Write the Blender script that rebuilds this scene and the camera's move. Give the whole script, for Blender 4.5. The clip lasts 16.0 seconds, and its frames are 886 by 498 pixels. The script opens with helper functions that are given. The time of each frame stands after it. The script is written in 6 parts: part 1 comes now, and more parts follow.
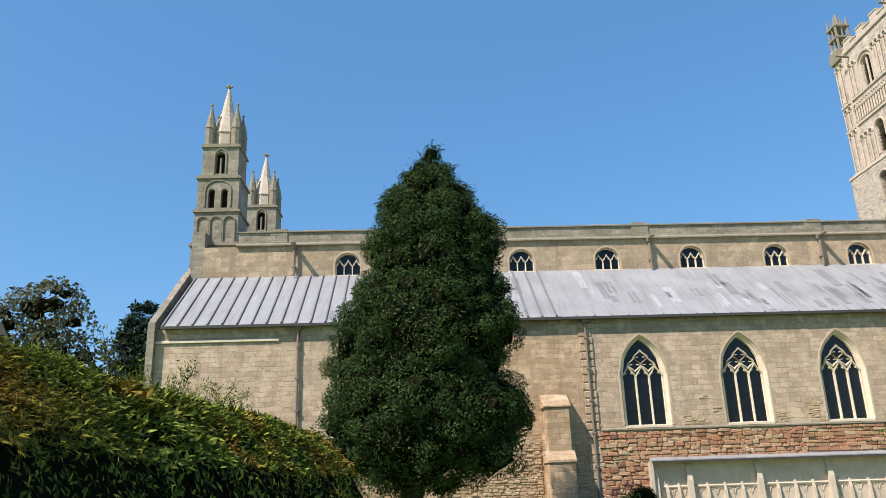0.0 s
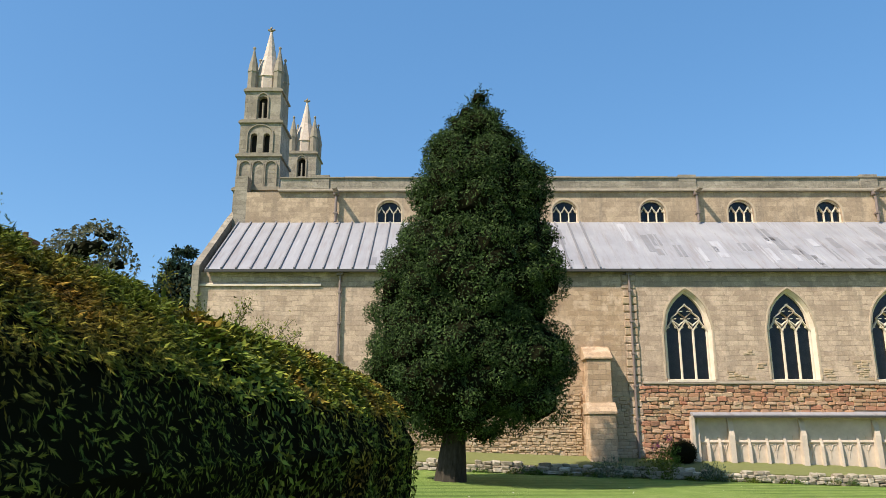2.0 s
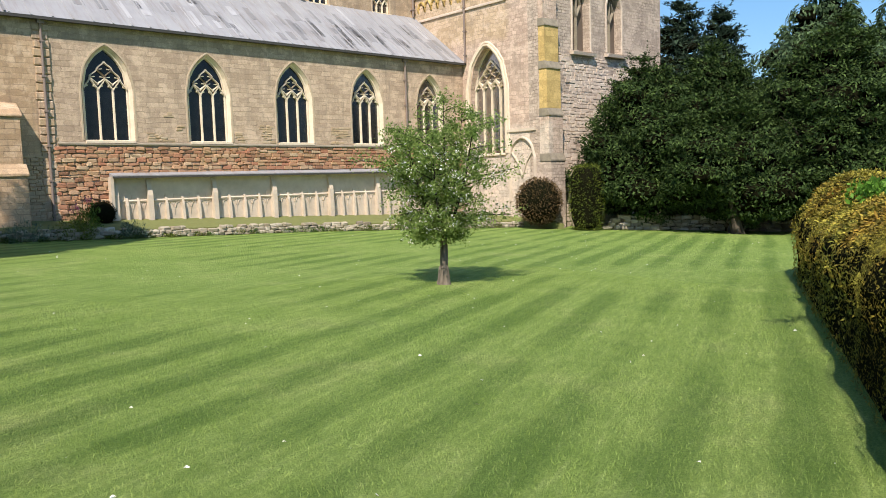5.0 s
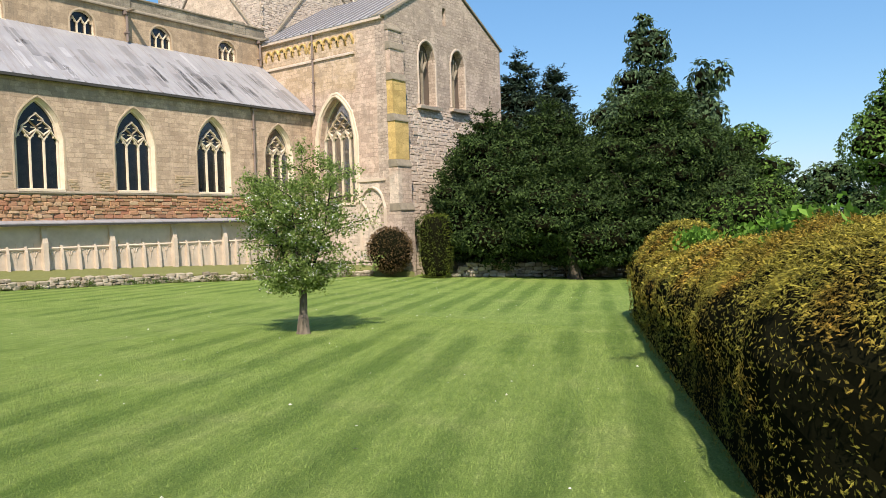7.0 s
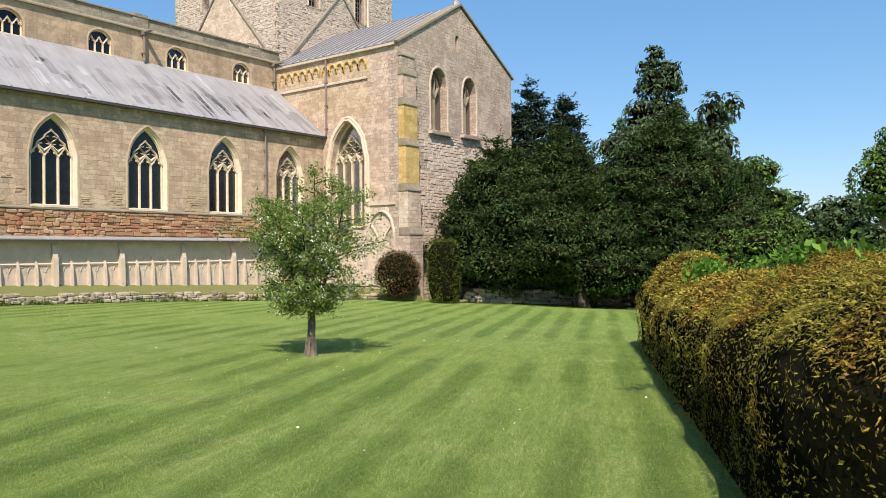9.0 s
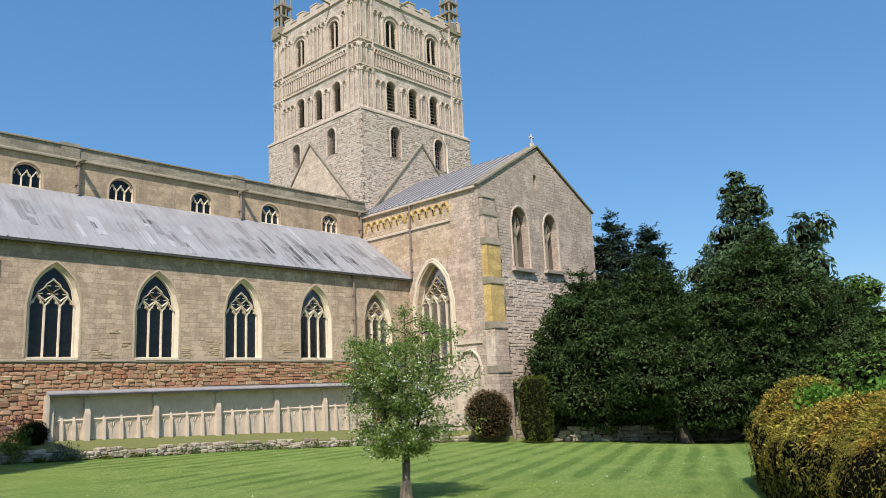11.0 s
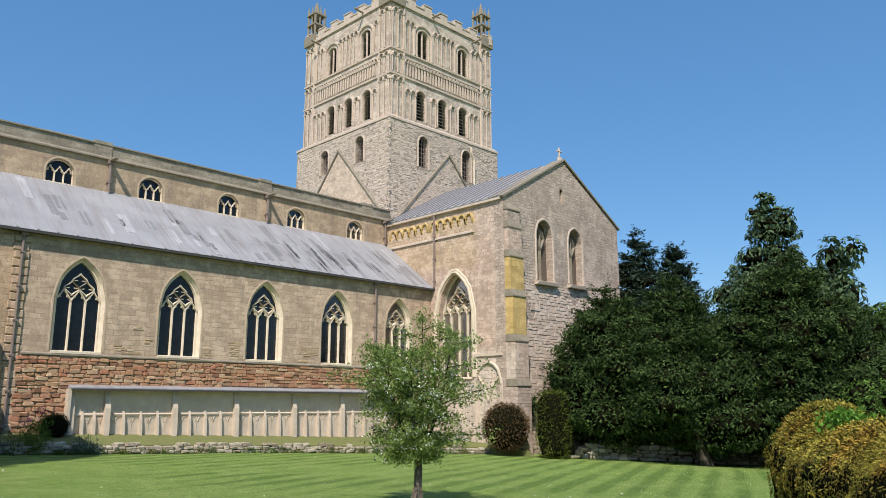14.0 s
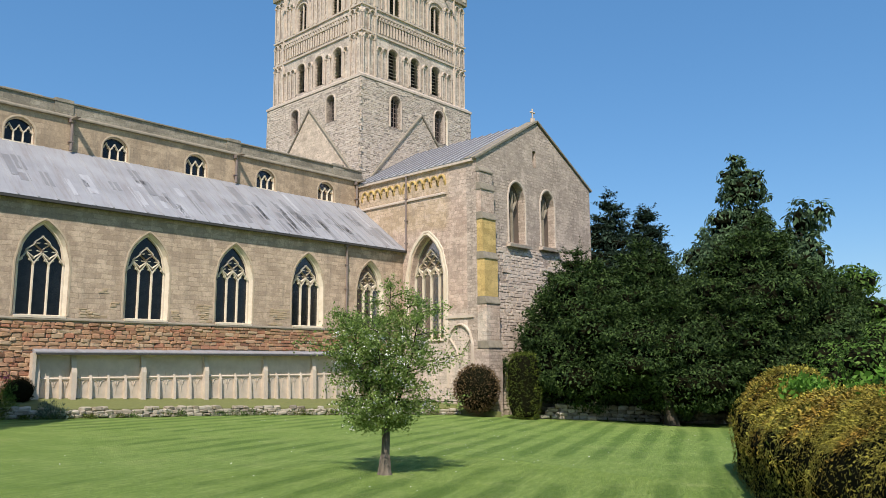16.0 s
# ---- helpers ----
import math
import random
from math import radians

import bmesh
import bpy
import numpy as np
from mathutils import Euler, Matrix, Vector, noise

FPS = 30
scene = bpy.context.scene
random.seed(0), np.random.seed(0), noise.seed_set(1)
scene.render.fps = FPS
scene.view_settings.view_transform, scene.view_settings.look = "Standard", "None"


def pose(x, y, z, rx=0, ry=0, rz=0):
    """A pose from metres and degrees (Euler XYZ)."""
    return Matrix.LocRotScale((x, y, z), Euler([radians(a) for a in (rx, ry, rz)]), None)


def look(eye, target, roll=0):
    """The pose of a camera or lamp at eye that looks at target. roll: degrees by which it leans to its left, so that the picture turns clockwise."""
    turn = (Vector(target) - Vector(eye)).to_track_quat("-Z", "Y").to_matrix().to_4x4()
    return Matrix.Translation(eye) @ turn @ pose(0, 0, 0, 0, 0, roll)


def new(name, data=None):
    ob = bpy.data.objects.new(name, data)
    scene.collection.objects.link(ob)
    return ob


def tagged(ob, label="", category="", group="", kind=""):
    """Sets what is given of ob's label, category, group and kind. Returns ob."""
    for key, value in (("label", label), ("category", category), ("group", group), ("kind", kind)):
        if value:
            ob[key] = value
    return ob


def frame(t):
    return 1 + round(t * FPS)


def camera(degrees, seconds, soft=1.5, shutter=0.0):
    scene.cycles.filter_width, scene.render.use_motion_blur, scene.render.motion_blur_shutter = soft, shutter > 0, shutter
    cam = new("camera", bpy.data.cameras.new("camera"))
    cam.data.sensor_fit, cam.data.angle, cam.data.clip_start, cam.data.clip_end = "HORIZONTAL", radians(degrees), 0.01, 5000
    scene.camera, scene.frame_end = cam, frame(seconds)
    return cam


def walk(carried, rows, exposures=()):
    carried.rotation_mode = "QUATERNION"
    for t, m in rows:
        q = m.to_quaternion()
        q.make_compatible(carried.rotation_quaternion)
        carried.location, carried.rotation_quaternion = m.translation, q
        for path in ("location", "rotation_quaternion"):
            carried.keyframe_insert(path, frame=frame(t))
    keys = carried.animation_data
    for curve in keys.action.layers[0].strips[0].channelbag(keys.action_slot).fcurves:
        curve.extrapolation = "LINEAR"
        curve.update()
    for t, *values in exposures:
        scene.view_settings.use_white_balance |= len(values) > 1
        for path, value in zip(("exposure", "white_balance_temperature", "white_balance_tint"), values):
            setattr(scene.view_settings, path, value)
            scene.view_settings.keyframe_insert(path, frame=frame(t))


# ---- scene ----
cam = camera(60.2, 16.0, soft=0.5)
PATH = [
    (0, (-11.275, -41.38, 2.553), (-11.194, -39.472, 3.148), -1.9),
    (0.5, (-11.443, -41.295, 2.563), (-11.423, -39.379, 3.137), -3.0),
    (1, (-11.449, -41.097, 2.633), (-11.462, -39.165, 3.15), -2.6),
    (1.5, (-11.543, -41.054, 2.603), (-11.626, -39.105, 3.044), -2.3),
    (2, (-11.801, -40.907, 2.445), (-11.808, -38.965, 2.922), -0.0),
    (2.5, (-12.1, -40.709, 2.605), (-12.161, -38.759, 3.047), 1.5),
    (3, (-12.279, -40.915, 2.65), (-12.314, -38.929, 2.886), -0.5),
    (3.4, (-12.366, -41.309, 2.676), (-12.135, -39.337, 2.918), -1.4),
    (3.5, (-12.396, -41.315, 2.65), (-12.051, -39.356, 2.857), -0.7),
    (4, (-12.59, -41.219, 2.67), (-11.765, -39.406, 2.841), 0.8),
    (4.5, (-12.906, -41.111, 2.635), (-11.728, -39.495, 2.631), 0.2),
    (5, (-12.911, -41.318, 2.763), (-11.58, -39.835, 2.586), -1.7),
    (5.2, (-13.01, -41.323, 2.714), (-11.535, -39.983, 2.556), -0.5),
    (7.3, (-13.4, -41.29, 2.771), (-11.792, -40.104, 2.715), -1.7),
    (7.5, (-13.416, -41.306, 2.763), (-11.816, -40.108, 2.716), -1.2),
    (8, (-13.448, -41.329, 2.73), (-11.861, -40.112, 2.721), -0.8),
    (8.2, (-13.425, -41.329, 2.726), (-11.818, -40.139, 2.701), -0.1),
    (10.3, (-13.612, -41.078, 2.91), (-12.085, -39.804, 3.119), -2.7),
    (10.5, (-13.637, -41.162, 2.848), (-12.13, -39.872, 3.107), -3.2),
    (11, (-13.579, -41.194, 2.707), (-12.142, -39.853, 3.078), -2.6),
    (11.5, (-13.488, -41.302, 2.656), (-12.109, -39.939, 3.148), -1.8),
    (12, (-13.375, -41.411, 2.469), (-12.026, -40.028, 2.988), -0.5),
    (12.5, (-13.419, -41.331, 2.51), (-12.055, -39.956, 3.008), 0.3),
    (13, (-13.475, -41.265, 2.473), (-12.106, -39.878, 2.921), -0.1),
    (13.5, (-13.407, -41.282, 2.5), (-12.026, -39.901, 2.932), -0.0),
    (14, (-13.447, -41.231, 2.565), (-12.06, -39.848, 2.969), -0.1),
    (14.5, (-13.421, -41.198, 2.591), (-12.031, -39.814, 2.98), -0.9),
    (15, (-13.479, -41.187, 2.643), (-12.07, -39.816, 3.01), -1.0),
    (15.5, (-13.426, -41.195, 2.823), (-12.015, -39.817, 3.156), -0.6),
    (16, (-13.171, -41.171, 2.805), (-11.724, -39.824, 3.104), -0.3),
]
walk(cam, [(t, look(eye, target, roll)) for t, eye, target, roll in PATH],
     [(0, 0.4, 6300, 9), (1.5, 0.44, 6500, 10), (3, 0.46, 6550, 11), (5, 0.42, 6450, 10), (8.2, 0.42, 6750, 12), (10.3, 0.22, 6300, 10), (12.5, 0.11, 6150, 10), (16, 0.12, 6200, 10)])

# ---- world, sun ----
SUN_DIR = Vector((-0.54, -0.40, 0.766)).normalized()
world = bpy.data.worlds.new("sky")
scene.world = world
world.use_nodes = True
wn = world.node_tree
sky = wn.nodes.new("ShaderNodeTexSky")
sky.sky_type = "NISHITA"
sky.sun_disc = False
sky.sun_elevation = math.asin(SUN_DIR.z)
sky.sun_rotation = math.atan2(SUN_DIR.x, SUN_DIR.y)
sky.altitude, sky.air_density, sky.dust_density, sky.ozone_density = 20, 1.0, 0.7, 2.1
tone = wn.nodes.new("ShaderNodeHueSaturation")
tone.inputs["Saturation"].default_value = 1.16
tone.inputs["Hue"].default_value = 0.494
wn.links.new(sky.outputs[0], tone.inputs["Color"])
haze = wn.nodes.new("ShaderNodeMix")
haze.data_type = "RGBA"
haze.inputs[0].default_value = 0.46
haze.inputs[7].default_value = (0.66, 1.8, 3.75, 1)
wn.links.new(tone.outputs[0], haze.inputs[6])
wn.links.new(haze.outputs[2], wn.nodes["Background"].inputs[0])
wn.nodes["Background"].inputs[1].default_value = 0.145
sun_data = bpy.data.lights.new("sun", "SUN")
sun_data.energy, sun_data.angle, sun_data.color = 5.0, radians(0.55), (1.0, 0.905, 0.79)
sun = new("sun", sun_data)
sun.matrix_world = look(SUN_DIR * 100, (0, 0, 0))
scene.view_settings.exposure = 0.4

# ---- materials ----
class Nodes:
    """A small helper to write node trees."""

    def __init__(self, name):
        self.mat = bpy.data.materials.new(name)
        self.mat.use_nodes = True
        self.tree = self.mat.node_tree
        self.bsdf = self.tree.nodes["Principled BSDF"]

    def add(self, kind, **inputs):
        n = self.tree.nodes.new(kind)
        for key, value in inputs.items():
            self.put(n, key.replace("_", " "), value)
        return n

    def put(self, n, key, value):
        socket = n.inputs[int(key[1:])] if key[0] == "i" and key[1:].isdigit() else n.inputs[key]
        if isinstance(value, bpy.types.NodeSocket):
            self.tree.links.new(value, socket)
        else:
            socket.default_value = value

    def math(self, op, a, b=0.0):
        n = self.tree.nodes.new("ShaderNodeMath")
        n.operation = op
        self.put(n, "i0", a)
        self.put(n, "i1", b)
        return n.outputs[0]

    def coord(self):
        return self.add("ShaderNodeNewGeometry").outputs["Position"]

    def wall_uv(self):
        sep = self.add("ShaderNodeSeparateXYZ", Vector=self.coord())
        u = self.math("ADD", sep.outputs[0], sep.outputs[1])
        com = self.add("ShaderNodeCombineXYZ")
        self.put(com, "X", u)
        self.put(com, "Y", sep.outputs[2])
        return com.outputs[0]

    def noise(self, scale, detail=4.0, rough=0.6, vector=None, stretch=None):
        v = vector or self.coord()
        if stretch:
            mp = self.add("ShaderNodeMapping", Vector=v)
            mp.inputs["Scale"].default_value = stretch
            v = mp.outputs[0]
        n = self.add("ShaderNodeTexNoise", Vector=v, Scale=scale, Detail=detail, Roughness=rough)
        return n.outputs["Fac"]

    def ramp(self, fac, stops):
        n = self.add("ShaderNodeValToRGB", Fac=fac)
        e = n.color_ramp.elements
        while len(e) < len(stops):
            e.new(0.5)
        for el, (p, c) in zip(e, stops):
            el.position = p
            el.color = (*c, 1) if len(c) == 3 else c
        return n.outputs[0]

    def mix(self, fac, a, b, mode="MIX"):
        n = self.tree.nodes.new("ShaderNodeMix")
        n.data_type, n.blend_type = "RGBA", mode
        for i, v in ((0, fac), (6, a), (7, b)):
            if isinstance(v, bpy.types.NodeSocket):
                self.tree.links.new(v, n.inputs[i])
            else:
                n.inputs[i].default_value = v if i == 0 else (*v, 1)
        return n.outputs[2]

    def box(self, axis, lo, hi, soft=0.4, wobble=0.0):
        """1 between lo and hi along one axis of the world, with a ragged border."""
        sep = self.add("ShaderNodeSeparateXYZ", Vector=self.coord())
        p = sep.outputs[axis]
        if wobble:
            p = self.math("ADD", p, self.math("MULTIPLY", self.math("SUBTRACT", self.noise(1.1, 3), 0.5), wobble))
        up = self.add("ShaderNodeMapRange", Value=p)
        up.inputs[1].default_value, up.inputs[2].default_value = lo - soft, lo + soft
        dn = self.add("ShaderNodeMapRange", Value=p)
        dn.inputs[1].default_value, dn.inputs[2].default_value = hi + soft, hi - soft
        return self.math("MULTIPLY", up.outputs[0], dn.outputs[0])

    def finish(self, color, rough=0.85, bump=None, strength=0.4, dist=0.03, spec=0.3):
        self.put(self.bsdf, "Base Color", color if isinstance(color, bpy.types.NodeSocket) else (*color, 1))
        self.put(self.bsdf, "Roughness", rough)
        self.put(self.bsdf, "Specular IOR Level", spec)
        if bump is not None:
            b = self.add("ShaderNodeBump", Strength=strength, Distance=dist, Height=bump)
            self.tree.links.new(b.outputs[0], self.bsdf.inputs["Normal"])
        return self.mat


def ashlar(name, light, mid, dark, course=0.3, length=0.62, joint=0.012, zones=None, relief=0.5, streak=0.55, joints=0.85):
    """Coursed limestone: stones of differing tint, joints, lichen and rain streaks."""
    n = Nodes(name)
    uv = n.wall_uv()
    warp = n.add("ShaderNodeTexNoise", Vector=uv, Scale=1.3, Detail=3.0)
    shift = n.add("ShaderNodeVectorMath")
    shift.operation = "MULTIPLY_ADD"
    n.put(shift, "i0", warp.outputs["Color"])
    shift.inputs[1].default_value = (0.7, 0.26, 0)
    n.put(shift, "i2", uv)
    br = n.add("ShaderNodeTexBrick", Vector=shift.outputs[0], Scale=1.0)
    br.inputs["Mortar Size"].default_value = joint
    br.inputs["Mortar Smooth"].default_value = 0.3
    br.inputs["Brick Width"].default_value = length
    br.inputs["Row Height"].default_value = course
    br.inputs["Color1"].default_value = (0, 0, 0, 1)
    br.inputs["Color2"].default_value = (1, 1, 1, 1)
    br.inputs["Mortar"].default_value = (0.4, 0.4, 0.4, 1)
    tint = br.outputs["Color"]
    big = n.noise(0.35, 5, 0.65)
    fine = n.noise(9.0, 6, 0.7)
    c = n.ramp(big, ((0.3, dark), (0.5, mid), (0.68, light)))
    if zones:
        c = zones(n, c)
    c = n.mix(0.5, c, n.ramp(tint, ((0.0, tuple(v * 0.72 for v in mid)), (1.0, tuple(min(1, v * 1.22) for v in light)))))
    speck = n.ramp(n.noise(22.0, 5, 0.75), ((0.42, (0, 0, 0)), (0.66, (1, 1, 1))))
    c = n.mix(n.math("MULTIPLY", n.ramp(fine, ((0.38, (0, 0, 0)), (0.68, (1, 1, 1)))), 0.42), c, tuple(v * 0.5 for v in dark))
    c = n.mix(n.math("MULTIPLY", speck, 0.3), c, tuple(v * 0.45 for v in dark))
    c = n.mix(n.math("MULTIPLY", n.ramp(n.noise(3.1, 5, 0.7), ((0.55, (0, 0, 0)), (0.7, (1, 1, 1)))), 0.3), c, tuple(min(0.85, v * 1.25) for v in light))
    drip = n.noise(1.6, 5, 0.7, stretch=(1.6, 1.6, 0.16))
    c = n.mix(n.math("MULTIPLY", n.ramp(drip, ((0.52, (0, 0, 0)), (0.75, (1, 1, 1)))), streak), c, (0.16, 0.14, 0.115))
    c = n.mix(n.math("MULTIPLY", n.ramp(n.noise(0.9, 5, 0.7), ((0.52, (0, 0, 0)), (0.6, (1, 1, 1)))), 0.38), c, tuple(min(0.85, v * 1.22) for v in light))
    c = n.mix(n.math("MULTIPLY", n.ramp(n.noise(0.7, 5, 0.7, stretch=(1, 1, 1.9)), ((0.56, (0, 0, 0)), (0.64, (1, 1, 1)))), 0.34), c, tuple(v * 0.6 for v in dark))
    worn = n.ramp(n.noise(1.3, 4, 0.65), ((0.42, (0, 0, 0)), (0.66, (1, 1, 1))))
    c = n.mix(n.math("MULTIPLY", n.math("MULTIPLY", br.outputs["Fac"], worn), joints), c, tuple(v * 0.5 for v in dark))
    h = n.math("SUBTRACT", n.math("ADD", n.math("MULTIPLY", fine, 0.5), n.math("MULTIPLY", tint, 0.5)), br.outputs["Fac"])
    return n.finish(c, 0.92, h, relief, 0.035, 0.15)


def aisle_zones(n, c):
    c = n.mix(n.math("MULTIPLY", n.box(0, -9, -1.9, 0.5, 1.2), 0.75), c, (0.50, 0.30, 0.12))
    c = n.mix(n.math("MULTIPLY", n.box(0, -18.5, -11.0, 0.8, 2.4), 0.55), c, (0.60, 0.46, 0.35))
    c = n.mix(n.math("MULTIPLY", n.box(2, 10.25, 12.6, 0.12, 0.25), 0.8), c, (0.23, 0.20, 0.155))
    return c


def transept_zones(n, c):
    pink = n.math("MULTIPLY", n.box(2, 6.5, 14.6, 0.4, 1.5), n.noise(0.5, 3))
    c = n.mix(n.math("MULTIPLY", pink, 1.0), c, (0.60, 0.37, 0.27))
    c = n.mix(n.math("MULTIPLY", n.math("MULTIPLY", n.box(2, 12.6, 17.2, 0.3, 1.2), n.box(1, -4.6, 6.0, 0.3, 1.0)), 0.75), c, (0.58, 0.40, 0.16))
    c = n.mix(n.math("MULTIPLY", n.math("MULTIPLY", n.box(2, -2.0, 6.4, 0.3, 1.2), n.box(0, 20.0, 27.0, 0.1)), 0.88), c, (0.82, 0.74, 0.62))
    return c


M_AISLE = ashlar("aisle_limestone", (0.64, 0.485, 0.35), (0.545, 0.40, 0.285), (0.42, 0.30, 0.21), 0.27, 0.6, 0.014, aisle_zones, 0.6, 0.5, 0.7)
M_CLERE = ashlar("clerestory_limestone", (0.56, 0.42, 0.285), (0.475, 0.35, 0.235), (0.375, 0.275, 0.185), 0.32, 0.8, 0.009, None, 0.3)
M_GREY = ashlar("weathered_limestone", (0.40, 0.345, 0.265), (0.31, 0.265, 0.20), (0.21, 0.18, 0.14), 0.3, 0.7, 0.012, None, 0.5, 0.7)
M_TOWER = ashlar("tower_limestone", (0.72, 0.60, 0.49), (0.60, 0.49, 0.395), (0.40, 0.315, 0.255), 0.28, 0.5, 0.014, None, 0.7, 0.6)
M_TOWER_LOW = ashlar("tower_rubble", (0.60, 0.50, 0.41), (0.50, 0.41, 0.33), (0.34, 0.275, 0.22), 0.2, 0.34, 0.03, None, 1.0, 0.35)
M_TRAN = ashlar("transept_limestone", (0.68, 0.53, 0.42), (0.585, 0.45, 0.35), (0.45, 0.34, 0.26), 0.27, 0.5, 0.014, transept_zones, 0.7, 0.45)
M_GABLE = ashlar("transept_gable_rubble", (0.63, 0.505, 0.405), (0.53, 0.42, 0.335), (0.38, 0.295, 0.23), 0.22, 0.4, 0.02, None, 0.9, 0.5)
M_YELLOW = ashlar("yellow_limestone", (0.66, 0.47, 0.19), (0.60, 0.415, 0.155), (0.48, 0.33, 0.13), 0.36, 0.9, 0.008, None, 0.3, 0.2)
M_SCAR = ashlar("gable_infill_stone", (0.70, 0.56, 0.42), (0.61, 0.48, 0.355), (0.47, 0.365, 0.27), 0.26, 0.5, 0.012, None, 0.6, 0.2)


def plain_stone(name, light, dark, scale=3.0):
    n = Nodes(name)
    a, b = n.noise(scale, 5, 0.65), n.noise(scale * 7, 5, 0.7)
    c = n.mix(n.math("MULTIPLY", b, 0.5), n.ramp(a, ((0.3, dark), (0.7, light))), dark)
    return n.finish(c, 0.9, b, 0.45, 0.02, 0.15)


M_TRACERY = plain_stone("tracery_stone", (0.80, 0.70, 0.55), (0.62, 0.51, 0.38))
M_CARVED = plain_stone("carved_stone", (0.70, 0.585, 0.475), (0.45, 0.36, 0.285))
M_CARVED_GREY = plain_stone("grey_carved_stone", (0.36, 0.305, 0.23), (0.21, 0.18, 0.135))
M_PANEL = plain_stone("pale_panel_stone", (0.70, 0.59, 0.47), (0.50, 0.41, 0.315), 1.2)
M_SURROUND = plain_stone("window_surround_stone", (0.58, 0.46, 0.33), (0.44, 0.34, 0.235))


def rubble(name, colours):
    """Loose stones: one tint a stone."""
    n = Nodes(name)
    r = n.add("ShaderNodeObjectInfo").outputs["Random"]
    i = n.add("ShaderNodeNewGeometry").outputs["Random Per Island"]
    f = n.math("FRACT", n.math("ADD", r, i))
    step = [(k / (len(colours) - 1), col) for k, col in enumerate(colours)]
    c = n.ramp(f, step)
    b = n.noise(11, 6, 0.7)
    c = n.mix(n.math("MULTIPLY", b, 0.42), c, tuple(v * 0.6 for v in colours[0]))
    return n.finish(c, 0.95, b, 0.8, 0.03, 0.1)


M_RED = rubble("red_rubble_stone", ((0.25, 0.125, 0.08), (0.54, 0.35, 0.20), (0.45, 0.20, 0.12), (0.60, 0.44, 0.28), (0.40, 0.215, 0.125), (0.52, 0.30, 0.17)))
M_TANRUB = rubble("tan_rubble_stone", ((0.41, 0.295, 0.185), (0.55, 0.41, 0.265), (0.47, 0.34, 0.215), (0.58, 0.46, 0.32)))
M_SCAR_RUB = rubble("tower_rubble_stone", ((0.47, 0.385, 0.305), (0.68, 0.56, 0.455), (0.57, 0.465, 0.375), (0.74, 0.63, 0.52)))
M_GABLE_RUB = rubble("gable_rubble_stone", ((0.50, 0.40, 0.32), (0.70, 0.57, 0.46), (0.60, 0.48, 0.385), (0.76, 0.64, 0.52)))
M_DRY = rubble("garden_wall_stone", ((0.25, 0.21, 0.155), (0.46, 0.40, 0.30), (0.34, 0.28, 0.2), (0.56, 0.50, 0.39)))


def lead_roof(name="lead_sheet", tone=1.0, streaks=1.3):
    n = Nodes(name)
    a = n.noise(0.45, 5, 0.6)
    st = n.noise(streaks, 5, 0.7, stretch=(2.2, 0.22, 0.22))
    c = n.ramp(a, ((0.3, tuple(v * tone for v in (0.27, 0.262, 0.268))), (0.7, tuple(v * tone for v in (0.35, 0.34, 0.345)))))
    c = n.mix(n.math("MULTIPLY", n.ramp(st, ((0.5, (0, 0, 0)), (0.68, (1, 1, 1)))), 0.55), c, (0.22, 0.18, 0.165))
    c = n.mix(n.math("MULTIPLY", n.ramp(st, ((0.3, (1, 1, 1)), (0.42, (0, 0, 0)))), 0.5), c, (0.45, 0.44, 0.44))
    return n.finish(c, 0.6, n.noise(4, 4), 0.15, 0.02, 0.4)


M_LEAD = lead_roof()


def simple(name, col, rough=0.7, metal=0.0, vary=0.25, scale=6.0, spec=0.3):
    n = Nodes(name)
    a = n.noise(scale, 4)
    c = n.mix(n.math("MULTIPLY", a, vary * 2), col, tuple(v * 0.5 for v in col))
    n.put(n.bsdf, "Metallic", metal)
    return n.finish(c, rough, a, 0.1, 0.01, spec)


M_PATCH_DARK = lead_roof("dark_lead_patch", 0.72, 3.0)
M_PATCH_LIGHT = lead_roof("pale_lead_patch", 1.3, 3.0)
M_IRON = simple("weathered_iron_pipe", (0.27, 0.21, 0.18), 0.7, 0.1)
M_GUTTER = simple("dark_gutter", (0.07, 0.065, 0.06), 0.7)
M_LOUVRE = simple("louvre_slat", (0.42, 0.36, 0.29), 0.85)
# near-black stand-in for unlit space behind openings, shade put into colour
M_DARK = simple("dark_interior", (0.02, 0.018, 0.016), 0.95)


def glass():
    n = Nodes("leaded_glass")
    a = n.noise(3.0, 3)
    c = n.ramp(a, ((0.35, (0.004, 0.005, 0.006)), (0.7, (0.014, 0.017, 0.02))))
    n.put(n.bsdf, "Transmission Weight", 0.45)
    return n.finish(c, 0.2, n.noise(14, 2), 0.12, 0.01, 0.22)


M_GLASS = glass()


